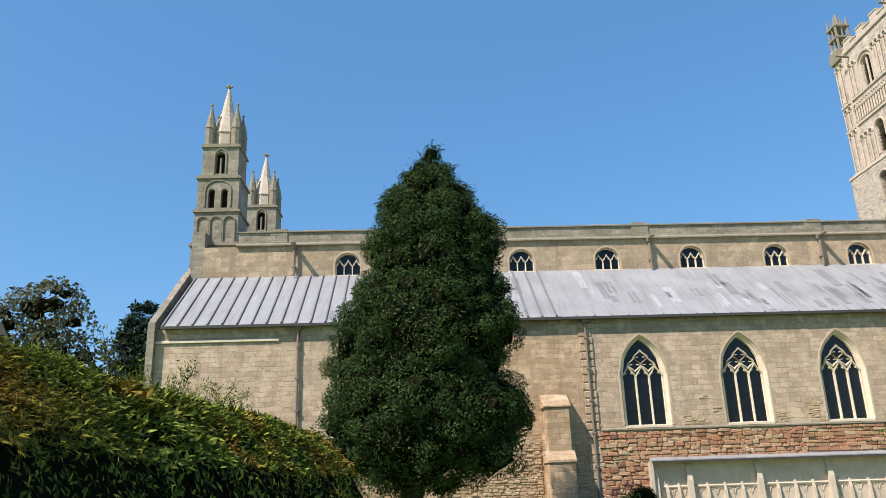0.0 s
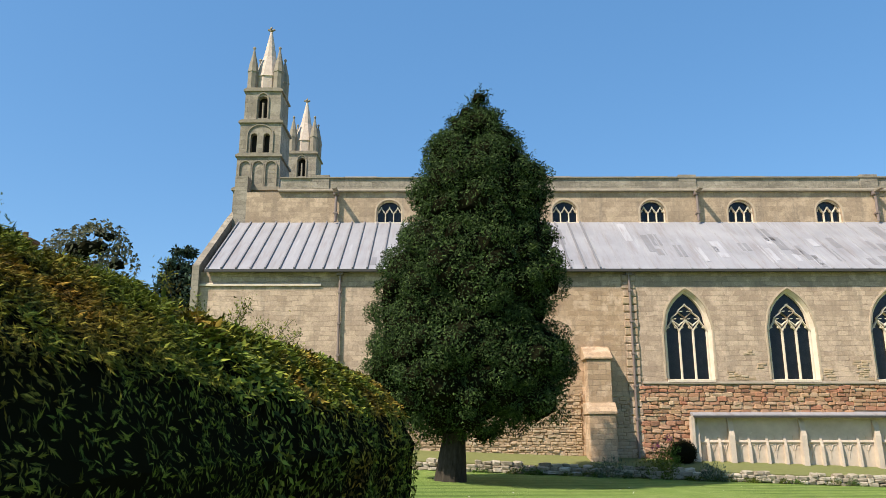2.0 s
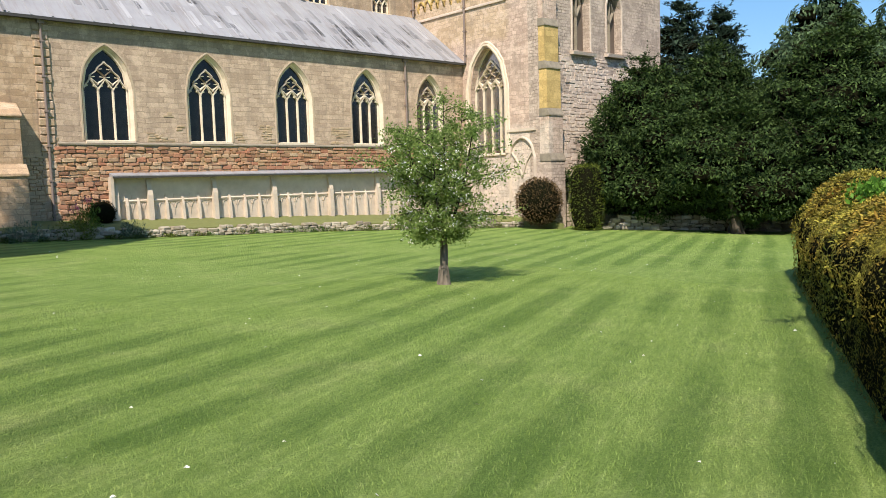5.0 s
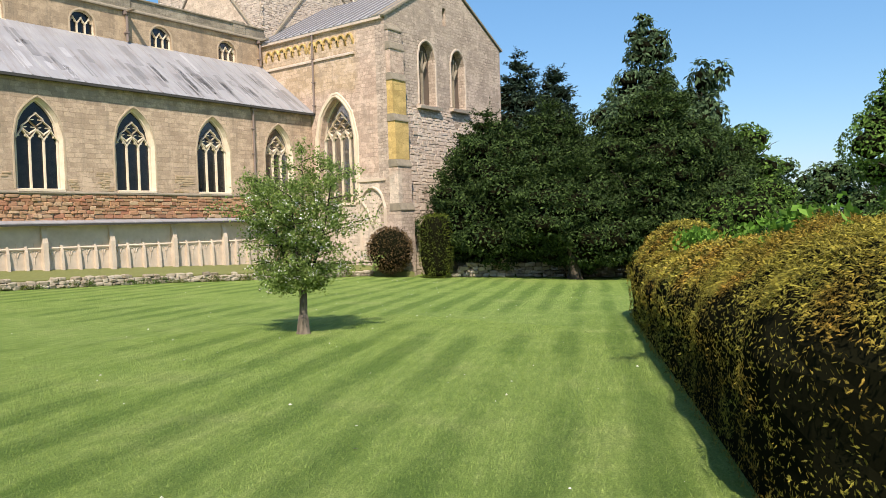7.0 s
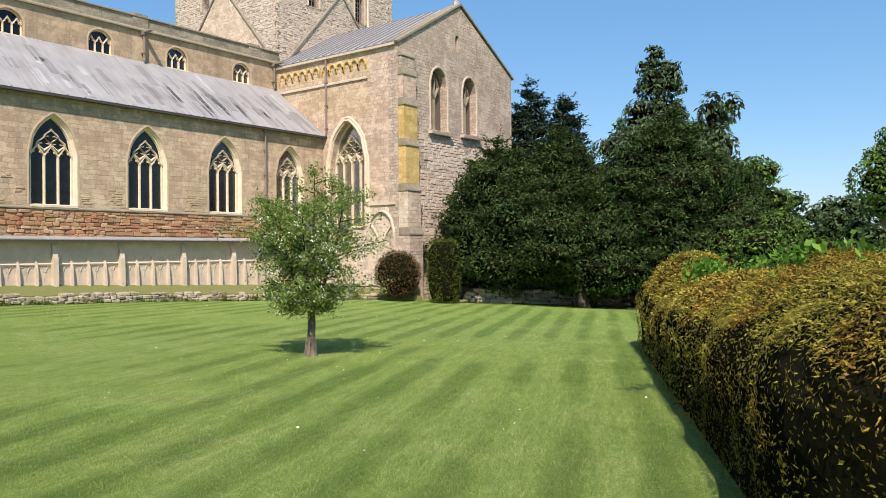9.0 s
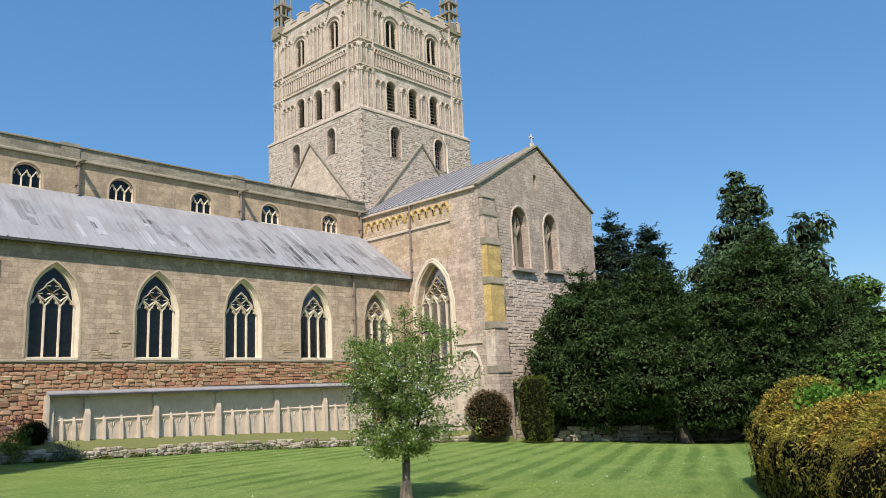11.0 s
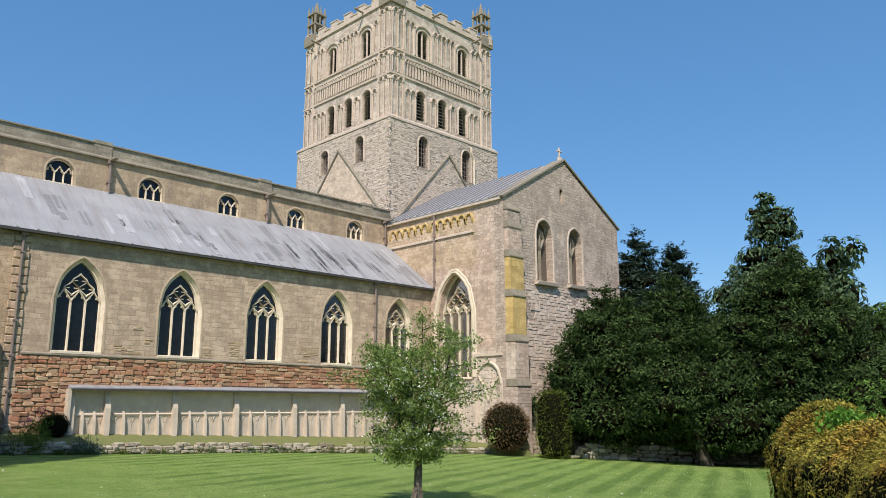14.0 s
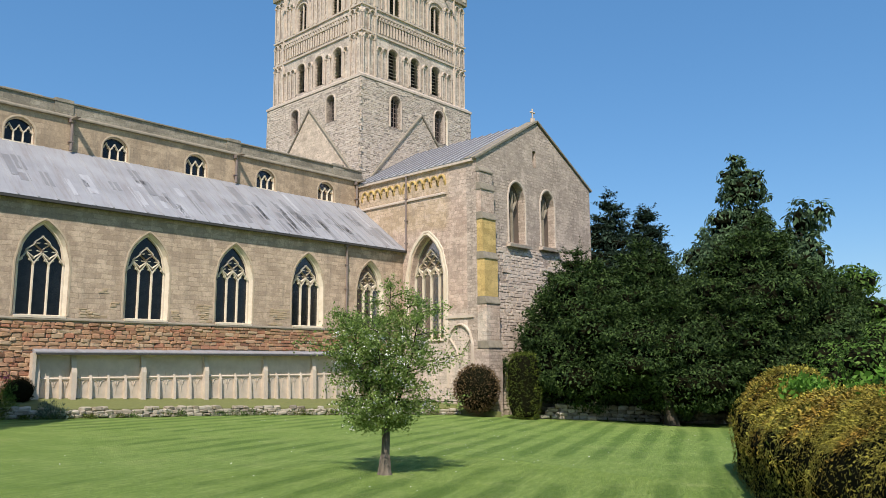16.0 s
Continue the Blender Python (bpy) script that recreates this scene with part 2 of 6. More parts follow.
def leafy(name, base, tip, dark, patch=None, patch_scale=0.6, trans=0.25, rough=0.7, cut=(0.52, 0.64)):
    """Foliage: a tint per leaf, patches of another tint."""
    n = Nodes(name)
    r = n.add("ShaderNodeNewGeometry").outputs["Random Per Island"]
    c = n.ramp(r, ((0.0, dark), (0.35, tuple((a + b) / 2.6 for a, b in zip(dark, base))), (0.68, base), (1.0, tip)))
    if patch:
        f = n.ramp(n.noise(patch_scale, 4, 0.6), ((cut[0], (0, 0, 0)), (cut[1], (1, 1, 1))))
        c = n.mix(n.math("MULTIPLY", f, 0.75), c, n.ramp(r, ((0.0, tuple(v * 0.12 for v in patch)), (0.4, tuple(v * 0.35 for v in patch)), (1.0, patch))))
    m = n.finish(c, rough, None, spec=0.1)
    tr = n.add("ShaderNodeBsdfTranslucent", Color=c)
    ms = n.add("ShaderNodeMixShader", Fac=trans)
    n.tree.links.new(n.bsdf.outputs[0], ms.inputs[1])
    n.tree.links.new(tr.outputs[0], ms.inputs[2])
    n.tree.links.new(ms.outputs[0], n.tree.nodes["Material Output"].inputs[0])
    return m


M_YEW = leafy("yew_needles", (0.045, 0.078, 0.02), (0.09, 0.135, 0.036), (0.016, 0.03, 0.009), trans=0.08)
M_YEW_LIGHT = leafy("weeping_conifer_needles", (0.095, 0.15, 0.07), (0.16, 0.225, 0.105), (0.04, 0.066, 0.032))
M_SPRUCE = leafy("blue_conifer_needles", (0.04, 0.068, 0.042), (0.08, 0.12, 0.072), (0.012, 0.02, 0.013))
M_HEDGE = leafy("hedge_needles", (0.15, 0.19, 0.024), (0.32, 0.35, 0.05), (0.035, 0.05, 0.009), (0.46, 0.22, 0.035), 0.5, trans=0.1, cut=(0.5, 0.66))
M_HEDGE_R = leafy("bronzed_hedge_needles", (0.34, 0.295, 0.045), (0.46, 0.40, 0.07), (0.15, 0.135, 0.03), (0.47, 0.25, 0.045), 0.7, trans=0.12, cut=(0.46, 0.64))
# near-black: the shade inside hedges and crowns put into colour
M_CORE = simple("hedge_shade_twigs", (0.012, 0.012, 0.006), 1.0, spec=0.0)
M_BROAD = leafy("broad_leaves", (0.10, 0.18, 0.03), (0.18, 0.28, 0.06), (0.035, 0.07, 0.015))
# duller and bluer than broad_leaves: distance haze put into the leaf colour
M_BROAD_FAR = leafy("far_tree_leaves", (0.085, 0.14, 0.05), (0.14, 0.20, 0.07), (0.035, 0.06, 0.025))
M_BRONZE_TREE = leafy("bronze_green_leaves", (0.11, 0.115, 0.06), (0.18, 0.17, 0.10), (0.05, 0.05, 0.03))
M_YOUNG = leafy("young_tree_leaves", (0.26, 0.36, 0.085), (0.44, 0.52, 0.2), (0.12, 0.18, 0.04), trans=0.5)
M_PURPLE = leafy("bronze_shrub_leaves", (0.17, 0.105, 0.05), (0.26, 0.18, 0.08), (0.06, 0.045, 0.025))
M_TOPIARY = leafy("clipped_box_leaves", (0.13, 0.17, 0.025), (0.22, 0.25, 0.04), (0.035, 0.05, 0.01))
M_SILVER = leafy("grey_green_leaves", (0.16, 0.21, 0.14), (0.27, 0.32, 0.23), (0.06, 0.09, 0.06))
M_IVY = leafy("bright_vine_leaves", (0.12, 0.26, 0.03), (0.22, 0.38, 0.07), (0.04, 0.10, 0.01), trans=0.35)
M_PETAL = simple("white_petals", (0.8, 0.78, 0.72), 0.6, 0, 0.05)
M_PINK = simple("pink_petals", (0.55, 0.10, 0.20), 0.6, 0, 0.1)


def bark(name="bark", tone=1.0):
    n = Nodes(name)
    s = n.noise(7, 6, 0.7, stretch=(1, 1, 0.25))
    return n.finish(n.ramp(s, ((0.3, tuple(v * tone for v in (0.035, 0.028, 0.02))), (0.7, tuple(v * tone for v in (0.12, 0.098, 0.075))))), 0.95, s, 0.9, 0.03, 0.1)


M_BARK = bark()
# bark toned down: shade under the crowns put into its colour
M_BARK_DARK = bark("dark_yew_bark", 0.6)
M_BARK_PALE = bark("pale_young_bark", 2.1)


def grass_colour(n, grain_mix=0.7):
    sep = n.add("ShaderNodeSeparateXYZ", Vector=n.coord())
    across = n.math("ADD", n.math("MULTIPLY", sep.outputs[0], -0.43), n.math("MULTIPLY", sep.outputs[1], 0.90))
    wob = n.math("MULTIPLY", n.math("SUBTRACT", n.noise(0.16, 2), 0.5), 0.6)
    w = n.math("SINE", n.math("ADD", n.math("MULTIPLY", n.math("ADD", across, wob), 5.2), 5.03))
    fade = n.math("MULTIPLY", n.ramp(n.noise(0.11, 5), ((0.38, (0.12, 0.12, 0.12)), (0.58, (1, 1, 1)))), 1.0)
    stripe = n.math("MULTIPLY", n.math("ADD", n.math("MULTIPLY", w, 0.5), 0.5), fade)
    patch = n.noise(0.5, 5, 0.65)
    grain = n.noise(30, 4, 0.7)
    c = n.ramp(patch, ((0.3, (0.225, 0.325, 0.066)), (0.55, (0.31, 0.405, 0.102)), (0.75, (0.42, 0.46, 0.165))))
    tuft = n.ramp(n.noise(5.5, 5, 0.75), ((0.35, (0, 0, 0)), (0.7, (1, 1, 1))))
    c = n.mix(n.math("MULTIPLY", tuft, 0.5), c, (0.105, 0.18, 0.028))
    along = n.math("ADD", n.math("MULTIPLY", sep.outputs[0], 0.90), n.math("MULTIPLY", sep.outputs[1], 0.43))
    lay = n.add("ShaderNodeCombineXYZ", X=n.math("MULTIPLY", along, 1.1), Y=n.math("MULTIPLY", across, 8.0))
    swath = n.noise(1.0, 5, 0.75, vector=lay.outputs[0])
    c = n.mix(n.math("MULTIPLY", n.ramp(swath, ((0.44, (0, 0, 0)), (0.64, (1, 1, 1)))), 0.45), c, (0.095, 0.17, 0.028))
    c = n.mix(n.math("MULTIPLY", n.ramp(swath, ((0.32, (1, 1, 1)), (0.46, (0, 0, 0)))), 0.4), c, (0.40, 0.46, 0.17))
    c = n.mix(n.math("MULTIPLY", n.ramp(grain, ((0.35, (0, 0, 0)), (0.7, (1, 1, 1)))), grain_mix), c, (0.085, 0.15, 0.022))
    return n.mix(1.0, c, n.ramp(stripe, ((0.25, (1.1, 1.08, 1.1)), (0.7, (0.67, 0.74, 0.64)))), "MULTIPLY"), grain


def lawn_mat():
    n = Nodes("mown_lawn")
    c, grain = grass_colour(n)
    return n.finish(c, 0.8, n.math("ADD", grain, n.noise(140, 3, 0.7)), 0.9, 0.03, 0.2)


M_LAWN = lawn_mat()


def grass_blade():
    n = Nodes("grass_blades")
    c, grain = grass_colour(n, 0.25)
    r = n.add("ShaderNodeNewGeometry").outputs["Random Per Island"]
    c = n.mix(0.22, c, n.ramp(r, ((0.0, (0.08, 0.13, 0.02)), (1.0, (0.34, 0.36, 0.12)))))
    return n.finish(c, 0.75)


M_BLADE = grass_blade()
M_BRICK = simple("old_red_brick", (0.20, 0.10, 0.065), 0.9, 0, 0.3, 2)
# darker copy of the lead: shadow lines along the rolls put into colour
M_ROLL = simple("lead_roll_shaded", (0.24, 0.23, 0.235), 0.65)
M_ROUGH_GRASS = simple("rough_grass", (0.20, 0.21, 0.07), 0.9, 0, 0.35, 5)
# darker than the gable stone: the recess's shade put into colour
M_RECESS = simple("shaded_recess_stone", (0.16, 0.12, 0.09), 0.95, 0, 0.3, 3)


# ---- building helpers ----
def mesh_from(name, bm, material):
    bmesh.ops.recalc_face_normals(bm, faces=bm.faces)
    me = bpy.data.meshes.new(name)
    bm.to_mesh(me)
    bm.free()
    me.materials.append(material)
    return me


def part(name, bm, material, parent=None, label=""):
    ob = new(name, mesh_from(name, bm, material))
    ob.parent = parent
    if label:
        tagged(ob, label)
    return ob


def thing(name, label, category, group="", kind="", at=(0, 0, 0)):
    ob = new(name)
    ob.location = at
    ob.empty_display_size = 0.5
    bpy.context.view_layer.update()
    return tagged(ob, label, category, group, kind)


def put_box(bm, x0, x1, y0, y1, z0, z1):
    v = [bm.verts.new(p) for p in ((x0, y0, z0), (x1, y0, z0), (x1, y1, z0), (x0, y1, z0), (x0, y0, z1), (x1, y0, z1), (x1, y1, z1), (x0, y1, z1))]
    for f in ((0, 1, 2, 3), (4, 5, 6, 7), (0, 1, 5, 4), (1, 2, 6, 5), (2, 3, 7, 6), (3, 0, 4, 7)):
        bm.faces.new([v[i] for i in f])


def put_prism(bm, section, place, a, b):
    """A closed section (list of pairs) pushed from a to b; place(u, w, s) gives the world point."""
    p = [bm.verts.new(place(u, w, a)) for u, w in section]
    q = [bm.verts.new(place(u, w, b)) for u, w in section]
    k = len(section)
    bm.faces.new(p)
    bm.faces.new(q[::-1])
    for i in range(k):
        bm.faces.new((p[i], p[(i + 1) % k], q[(i + 1) % k], q[i]))


def put_tube(bm, pts, radii, seg=6):
    """A round tube along points, with a radius at each."""
    rings = []
    pts = [Vector(p) for p in pts]
    for i, p in enumerate(pts):
        d = (pts[min(i + 1, len(pts) - 1)] - pts[max(i - 1, 0)]).normalized()
        a = d.orthogonal().normalized()
        if abs(d.z) < 0.99:
            a = d.cross(Vector((0, 0, 1))).normalized()
        b = d.cross(a)
        r = radii[i] if isinstance(radii, (list, tuple)) else radii
        rings.append([bm.verts.new(p + (a * math.cos(t) + b * math.sin(t)) * r) for t in (2 * math.pi * k / seg for k in range(seg))])
    for r0, r1 in zip(rings, rings[1:]):
        for k in range(seg):
            bm.faces.new((r0[k], r0[(k + 1) % seg], r1[(k + 1) % seg], r1[k]))
    bm.faces.new(rings[0][::-1])
    bm.faces.new(rings[-1])


def south(y):
    """A wall that faces south: u runs east, d into the wall."""
    return lambda u, z, d: Vector((u, y + d, z))


def west(x):
    """A wall that faces west: u runs north, d into the wall."""
    return lambda u, z, d: Vector((x + d, u, z))


def arch_pts(uc, w, zs, zt, kind="point", k=9):
    """The arch from its left spring to its right spring."""
    h, r = w / 2, zt - zs
    out = []
    for i in range(k + 1):
        s = -1 + 2 * i / k
        if kind == "round":
            a = math.pi * (1 - i / k)
            out.append((uc + h * math.cos(a), zs + r * math.sin(a)))
        else:
            rad = (h * h + r * r) / (2 * h)
            out.append((uc + h * s, zs + math.sqrt(max(0.0, rad * rad - (rad - h + h * abs(s)) ** 2))))
    return out


def put_wall(bm, P, u0, u1, z0, z1, thick, openings=(), reveal=0.45):
    """A wall with real arched openings through it. openings: (centre, width, sill, spring, top, kind)."""
    def quad(*pts):
        bm.faces.new([bm.verts.new(P(*p)) for p in pts])

    for d in (0.0, thick):
        cur = u0
        for uc, w, zs, zp, zt, kind in sorted(openings):
            a, b = uc - w / 2, uc + w / 2
            if a - cur > 1e-4:
                quad((cur, z0, d), (a, z0, d), (a, z1, d), (cur, z1, d))
            if zs - z0 > 1e-4:
                quad((a, z0, d), (b, z0, d), (b, zs, d), (a, zs, d))
            pts = arch_pts(uc, w, zp, zt, kind)
            for (p, pz), (q, qz) in zip(pts, pts[1:]):
                quad((p, pz, d), (q, qz, d), (q, z1, d), (p, z1, d))
            cur = b
        if u1 - cur > 1e-4:
            quad((cur, z0, d), (u1, z0, d), (u1, z1, d), (cur, z1, d))
    for uc, w, zs, zp, zt, kind in openings:
        pts = [(uc - w / 2, zs)] + arch_pts(uc, w, zp, zt, kind) + [(uc + w / 2, zs)]
        for (p, pz), (q, qz) in zip(pts, pts[1:] + pts[:1]):
            quad((p, pz, 0), (q, qz, 0), (q, qz, thick), (p, pz, thick))
    for (a, az), (b, bz) in (((u0, z0), (u0, z1)), ((u1, z0), (u1, z1)), ((u0, z1), (u1, z1)), ((u0, z0), (u1, z0))):
        quad((a, az, 0), (b, bz, 0), (b, bz, thick), (a, az, thick))
    bmesh.ops.remove_doubles(bm, verts=bm.verts, dist=0.002)


def put_bar(bm, P, pts, w, d0, d1):
    """A flat bar of width w along a line in the wall's plane, from depth d0 to d1."""
    n = len(pts)
    prev = None
    for i, (u, z) in enumerate(pts):
        a, b = pts[max(i - 1, 0)], pts[min(i + 1, n - 1)]
        du, dz = b[0] - a[0], b[1] - a[1]
        ln = math.hypot(du, dz) or 1
        nu, nz = -dz / ln * w / 2, du / ln * w / 2
        ring = [bm.verts.new(P(u + nu, z + nz, d1)), bm.verts.new(P(u + nu * 0.55, z + nz * 0.55, d0)),
                bm.verts.new(P(u - nu * 0.55, z - nz * 0.55, d0)), bm.verts.new(P(u - nu, z - nz, d1))]
        if prev:
            for k in range(4):
                bm.faces.new((prev[k], prev[(k + 1) % 4], ring[(k + 1) % 4], ring[k]))
        else:
            bm.faces.new(ring)
        prev = ring
    bm.faces.new(prev[::-1])


def ogee(u0, z0, u1, z1, k=6):
    """An S-curve between two points."""
    out = []
    for i in range(k + 1):
        s = i / k
        e = s * s * (3 - 2 * s)
        out.append((u0 + (u1 - u0) * e, z0 + (z1 - z0) * s))
    return out


def window(parent, P, uc, w, zs, zp, zt, lights, kind="point", set_back=0.4, net=True, bar=0.09, name="window", label="", splay=0.0):
    """A traceried window: mullions, ogee lights, a net of tracery, surround, sill and glass."""
    bm = bmesh.new()
    lw = w / lights
    arch = arch_pts(uc, w, zp, zt, kind, 14)

    def top_at(u):
        for (p, pz), (q, qz) in zip(arch, arch[1:]):
            if p <= u <= q:
                return pz + (qz - pz) * ((u - p) / max(q - p, 1e-6))
        return zp

    d0, d1 = set_back - 0.16, set_back + 0.02
    left, right = uc - w / 2, uc + w / 2
    put_bar(bm, P, [(left, zs)] + arch + [(right, zs)], bar * 1.2, d0, d1)
    head = lw * 0.95
    base = zp - head * 0.25
    for i in range(1, lights):
        put_bar(bm, P, [(left + lw * i, zs), (left + lw * i, min(base, top_at(left + lw * i) - 0.05))], bar, d0, d1)
    for i in range(lights):
        c = left + lw * (i + 0.5)
        for sgn in (-1, 1):
            apex = min(base + head, top_at(c))
            put_bar(bm, P, ogee(c + sgn * lw / 2, base, c, apex), bar * 0.8, d0, d1)
            put_bar(bm, P, [(c + sgn * lw * 0.42, base + head * 0.28), (c + sgn * lw * 0.2, base + head * 0.36), (c + sgn * lw * 0.24, base + head * 0.52)], bar * 0.55, d0 + 0.03, d1)
    if net:
        row, z = lights - 1, base + head * 0.45
        while row >= 1:
            hh = head * 1.15
            for j in range(row):
                c = uc + (j - (row - 1) / 2) * lw
                lo, mid, hi = z, z + hh / 2, z + hh
                for sgn in (-1, 1):
                    for line in (ogee(c, lo, c + sgn * lw / 2, mid), ogee(c + sgn * lw / 2, mid, c, hi)):
                        keep = [q for q in line if left < q[0] < right and q[1] < top_at(q[0])]
                        if len(keep) > 1:
                            put_bar(bm, P, keep, bar * 0.75, d0, d1)
                for sgn in (-1, 1):
                    if mid < top_at(c) - 0.1:
                        put_bar(bm, P, [(c + sgn * lw * 0.4, mid), (c + sgn * lw * 0.16, mid + 0.02)], bar * 0.5, d0 + 0.03, d1)
            z += hh * 0.5
            row -= 1
    win = part(name, bm, M_TRACERY, parent, label)
    if splay:
        bm = bmesh.new()
        out = [(uc - w / 2 - splay, zs)] + [(uc + (u - uc) * (1 + 2 * splay / w), zp + (z - zp) * (1 + splay / (zt - zp))) for u, z in arch] + [(uc + w / 2 + splay, zs)]
        inn = [(left, zs)] + arch + [(right, zs)]
        for a, b, c, d in zip(out, out[1:], inn[1:], inn):
            bm.faces.new([bm.verts.new(P(*q)) for q in ((*a, -0.004), (*b, -0.004), (*c, set_back - 0.1), (*d, set_back - 0.1))])
        bmesh.ops.remove_doubles(bm, verts=bm.verts, dist=0.002)
        part("splayed_jamb", bm, M_TRACERY, win)
    bm = bmesh.new()
    for i in range(lights):
        a, b = left + lw * i, left + lw * (i + 1)
        us = [a + (b - a) * k / 4 for k in range(5)]
        for p, q in zip(us, us[1:]):
            bm.faces.new([bm.verts.new(P(*t)) for t in ((p, zs, set_back), (q, zs, set_back), (q, top_at(q), set_back), (p, top_at(p), set_back))])
    bmesh.ops.remove_doubles(bm, verts=bm.verts, dist=0.002)
    part("pane", bm, M_GLASS, win, "dark leaded glass")
    bm = bmesh.new()
    put_prism(bm, [(-0.12, zs - 0.14), (-0.12, zs - 0.03), (set_back, zs + 0.05), (set_back, zs - 0.14)],
              lambda d, z, u: P(u, z, d), left - 0.12, right + 0.12)
    part("sill", bm, M_TRACERY, win)
    bm = bmesh.new()
    grow = splay + 0.08
    outer = [(left - grow, zs)] + [(uc + (u - uc) * (1 + 2 * grow / w), zp + (z - zp) * (1 + grow / (zt - zp))) for u, z in arch] + [(right + grow, zs)]
    put_bar(bm, P, outer, 0.15, -0.02, 0.05)
    part("surround", bm, M_SURROUND, win)
    return win


def louvre(parent, P, uc, w, zs, zp, zt, slats=9, bars=False, shaft=True):
    """A round-headed belfry opening with slats, its arch and colonnettes."""
    bm = bmesh.new()
    put_bar(bm, P, [(uc - w / 2 - 0.08, zs)] + [(uc + (u - uc) * (1 + 0.16 / w), zp + (z - zp) * 1.1) for u, z in arch_pts(uc, w, zp, zt, "round", 12)] + [(uc + w / 2 + 0.08, zs)], 0.17, -0.09, 0.05)
    win = part("louvred_opening", bm, M_CARVED, parent)
    # near-black sheet behind the slats, painted as the darkness within
    bm = bmesh.new()
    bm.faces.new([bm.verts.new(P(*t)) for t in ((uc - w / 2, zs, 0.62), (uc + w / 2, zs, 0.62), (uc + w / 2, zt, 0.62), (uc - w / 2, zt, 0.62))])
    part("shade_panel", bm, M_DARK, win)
    for i in range(slats):
        z = zs + (zt - zs) * (i + 0.5) / slats
        half = w / 2 if z < zp else w / 2 * math.sqrt(max(0.05, 1 - ((z - zp) / (zt - zp)) ** 2))
        bm = bmesh.new()
        if bars:
            put_prism(bm, [(0.3, -0.02), (0.34, -0.02), (0.34, 0.02), (0.3, 0.02)], lambda d, s, u: P(u, z + s, d), uc - half, uc + half)
        else:
            put_prism(bm, [(0.16, -0.08), (0.18, -0.1), (0.42, 0.06), (0.40, 0.08)], lambda d, s, u: P(u, z + s, d), uc - half, uc + half)
        part("slat" if not bars else "iron_bar", bm, M_LOUVRE if not bars else M_IRON, win)
    if bars:
        for k in (-0.25, 0.0, 0.25):
            bm = bmesh.new()
            put_tube(bm, [P(uc + k * w, zs, 0.28), P(uc + k * w, zt - 0.1 - abs(k) * 0.3, 0.28)], 0.025, 4)
            part("iron_bar", bm, M_IRON, win)
    elif shaft:
        bm = bmesh.new()
        put_bar(bm, P, [(uc - w / 2 - 0.42, zs)] + [(uc + (u - uc) * (1 + 0.84 / w), zp + (z - zp) * 1.75) for u, z in arch_pts(uc, w, zp, zt, "round", 12)] + [(uc + w / 2 + 0.42, zs)], 0.24, -0.16, 0.03)
        part("outer_arch", bm, M_CARVED, win)
        bm = bmesh.new()
        put_tube(bm, [P(uc, zs, 0.12), P(uc, zt - 0.15, 0.12)], 0.09, 6)
        part("colonnette", bm, M_CARVED, win)
    return win


# ---- foliage helpers ----
SPRAY = ((0, 0, 0), (0.22, 0.35, 0.03), (0, 0.55, 0.08), (-0.22, 0.35, 0.03), (0.13, 0.8, 0.04), (0, 1.0, 0.0), (-0.13, 0.8, 0.04))
SPRAY_F = ((0, 1, 2), (0, 2, 3), (2, 4, 5), (2, 5, 6))
LEAF = ((0, 0, 0), (0.28, 0.45, 0.05), (0, 1.0, -0.06), (-0.28, 0.45, 0.05))
LEAF_F = ((0, 1, 2), (0, 2, 3))


def leaves(name, centres, ways, sizes, material, parent=None, form=SPRAY, faces=SPRAY_F, rng=None, label="", flat=0.0, facing=None, loose=0.45):
    """One mesh of many leaves: each at a centre, pointing along its way, its blade turned to its facing."""
    c = np.asarray(centres, float)
    n = len(c)
    y = np.asarray(ways, float)
    y /= np.linalg.norm(y, axis=1, keepdims=True) + 1e-9
    r = rng.normal(size=(n, 3)) * (1 - flat * 0.75) + np.array((0, 0, 2.0 * flat))
    x = np.cross(y, r)
    x /= np.linalg.norm(x, axis=1, keepdims=True) + 1e-9
    z = np.cross(x, y)
    if facing is not None:
        z = np.asarray(facing, float) + rng.normal(size=(n, 3)) * loose
        z /= np.linalg.norm(z, axis=1, keepdims=True) + 1e-9
        y = y - (y * z).sum(1, keepdims=True) * z
        y /= np.linalg.norm(y, axis=1, keepdims=True) + 1e-9
        x = np.cross(y, z)
    f = np.asarray(form, float)
    s = np.asarray(sizes, float)[:, None, None]
    v = c[:, None, :] + s * (f[None, :, 0:1] * x[:, None, :] + f[None, :, 1:2] * y[:, None, :] + f[None, :, 2:3] * z[:, None, :])
    k, fa = len(form), np.asarray(faces)
    idx = (np.arange(n)[:, None, None] * k + fa[None]).reshape(-1)
    me = bpy.data.meshes.new(name)
    me.vertices.add(n * k)
    me.vertices.foreach_set("co", v.reshape(-1))
    nf = n * len(fa)
    me.loops.add(nf * 3)
    me.loops.foreach_set("vertex_index", idx.astype(np.int32))
    me.polygons.add(nf)
    me.polygons.foreach_set("loop_start", np.arange(0, nf * 3, 3, dtype=np.int32))
    me.polygons.foreach_set("loop_total", np.full(nf, 3, dtype=np.int32))
    me.update()
    me.materials.append(material)
    ob = new(name, me)
    ob.parent = parent
    if label:
        tagged(ob, label)
    return ob


NEEDLE = [(0, 0, 0), (0.02, 0.5, 0.03), (0, 1.0, -0.05)]
NEEDLE_F = [(0, 1, 2)]
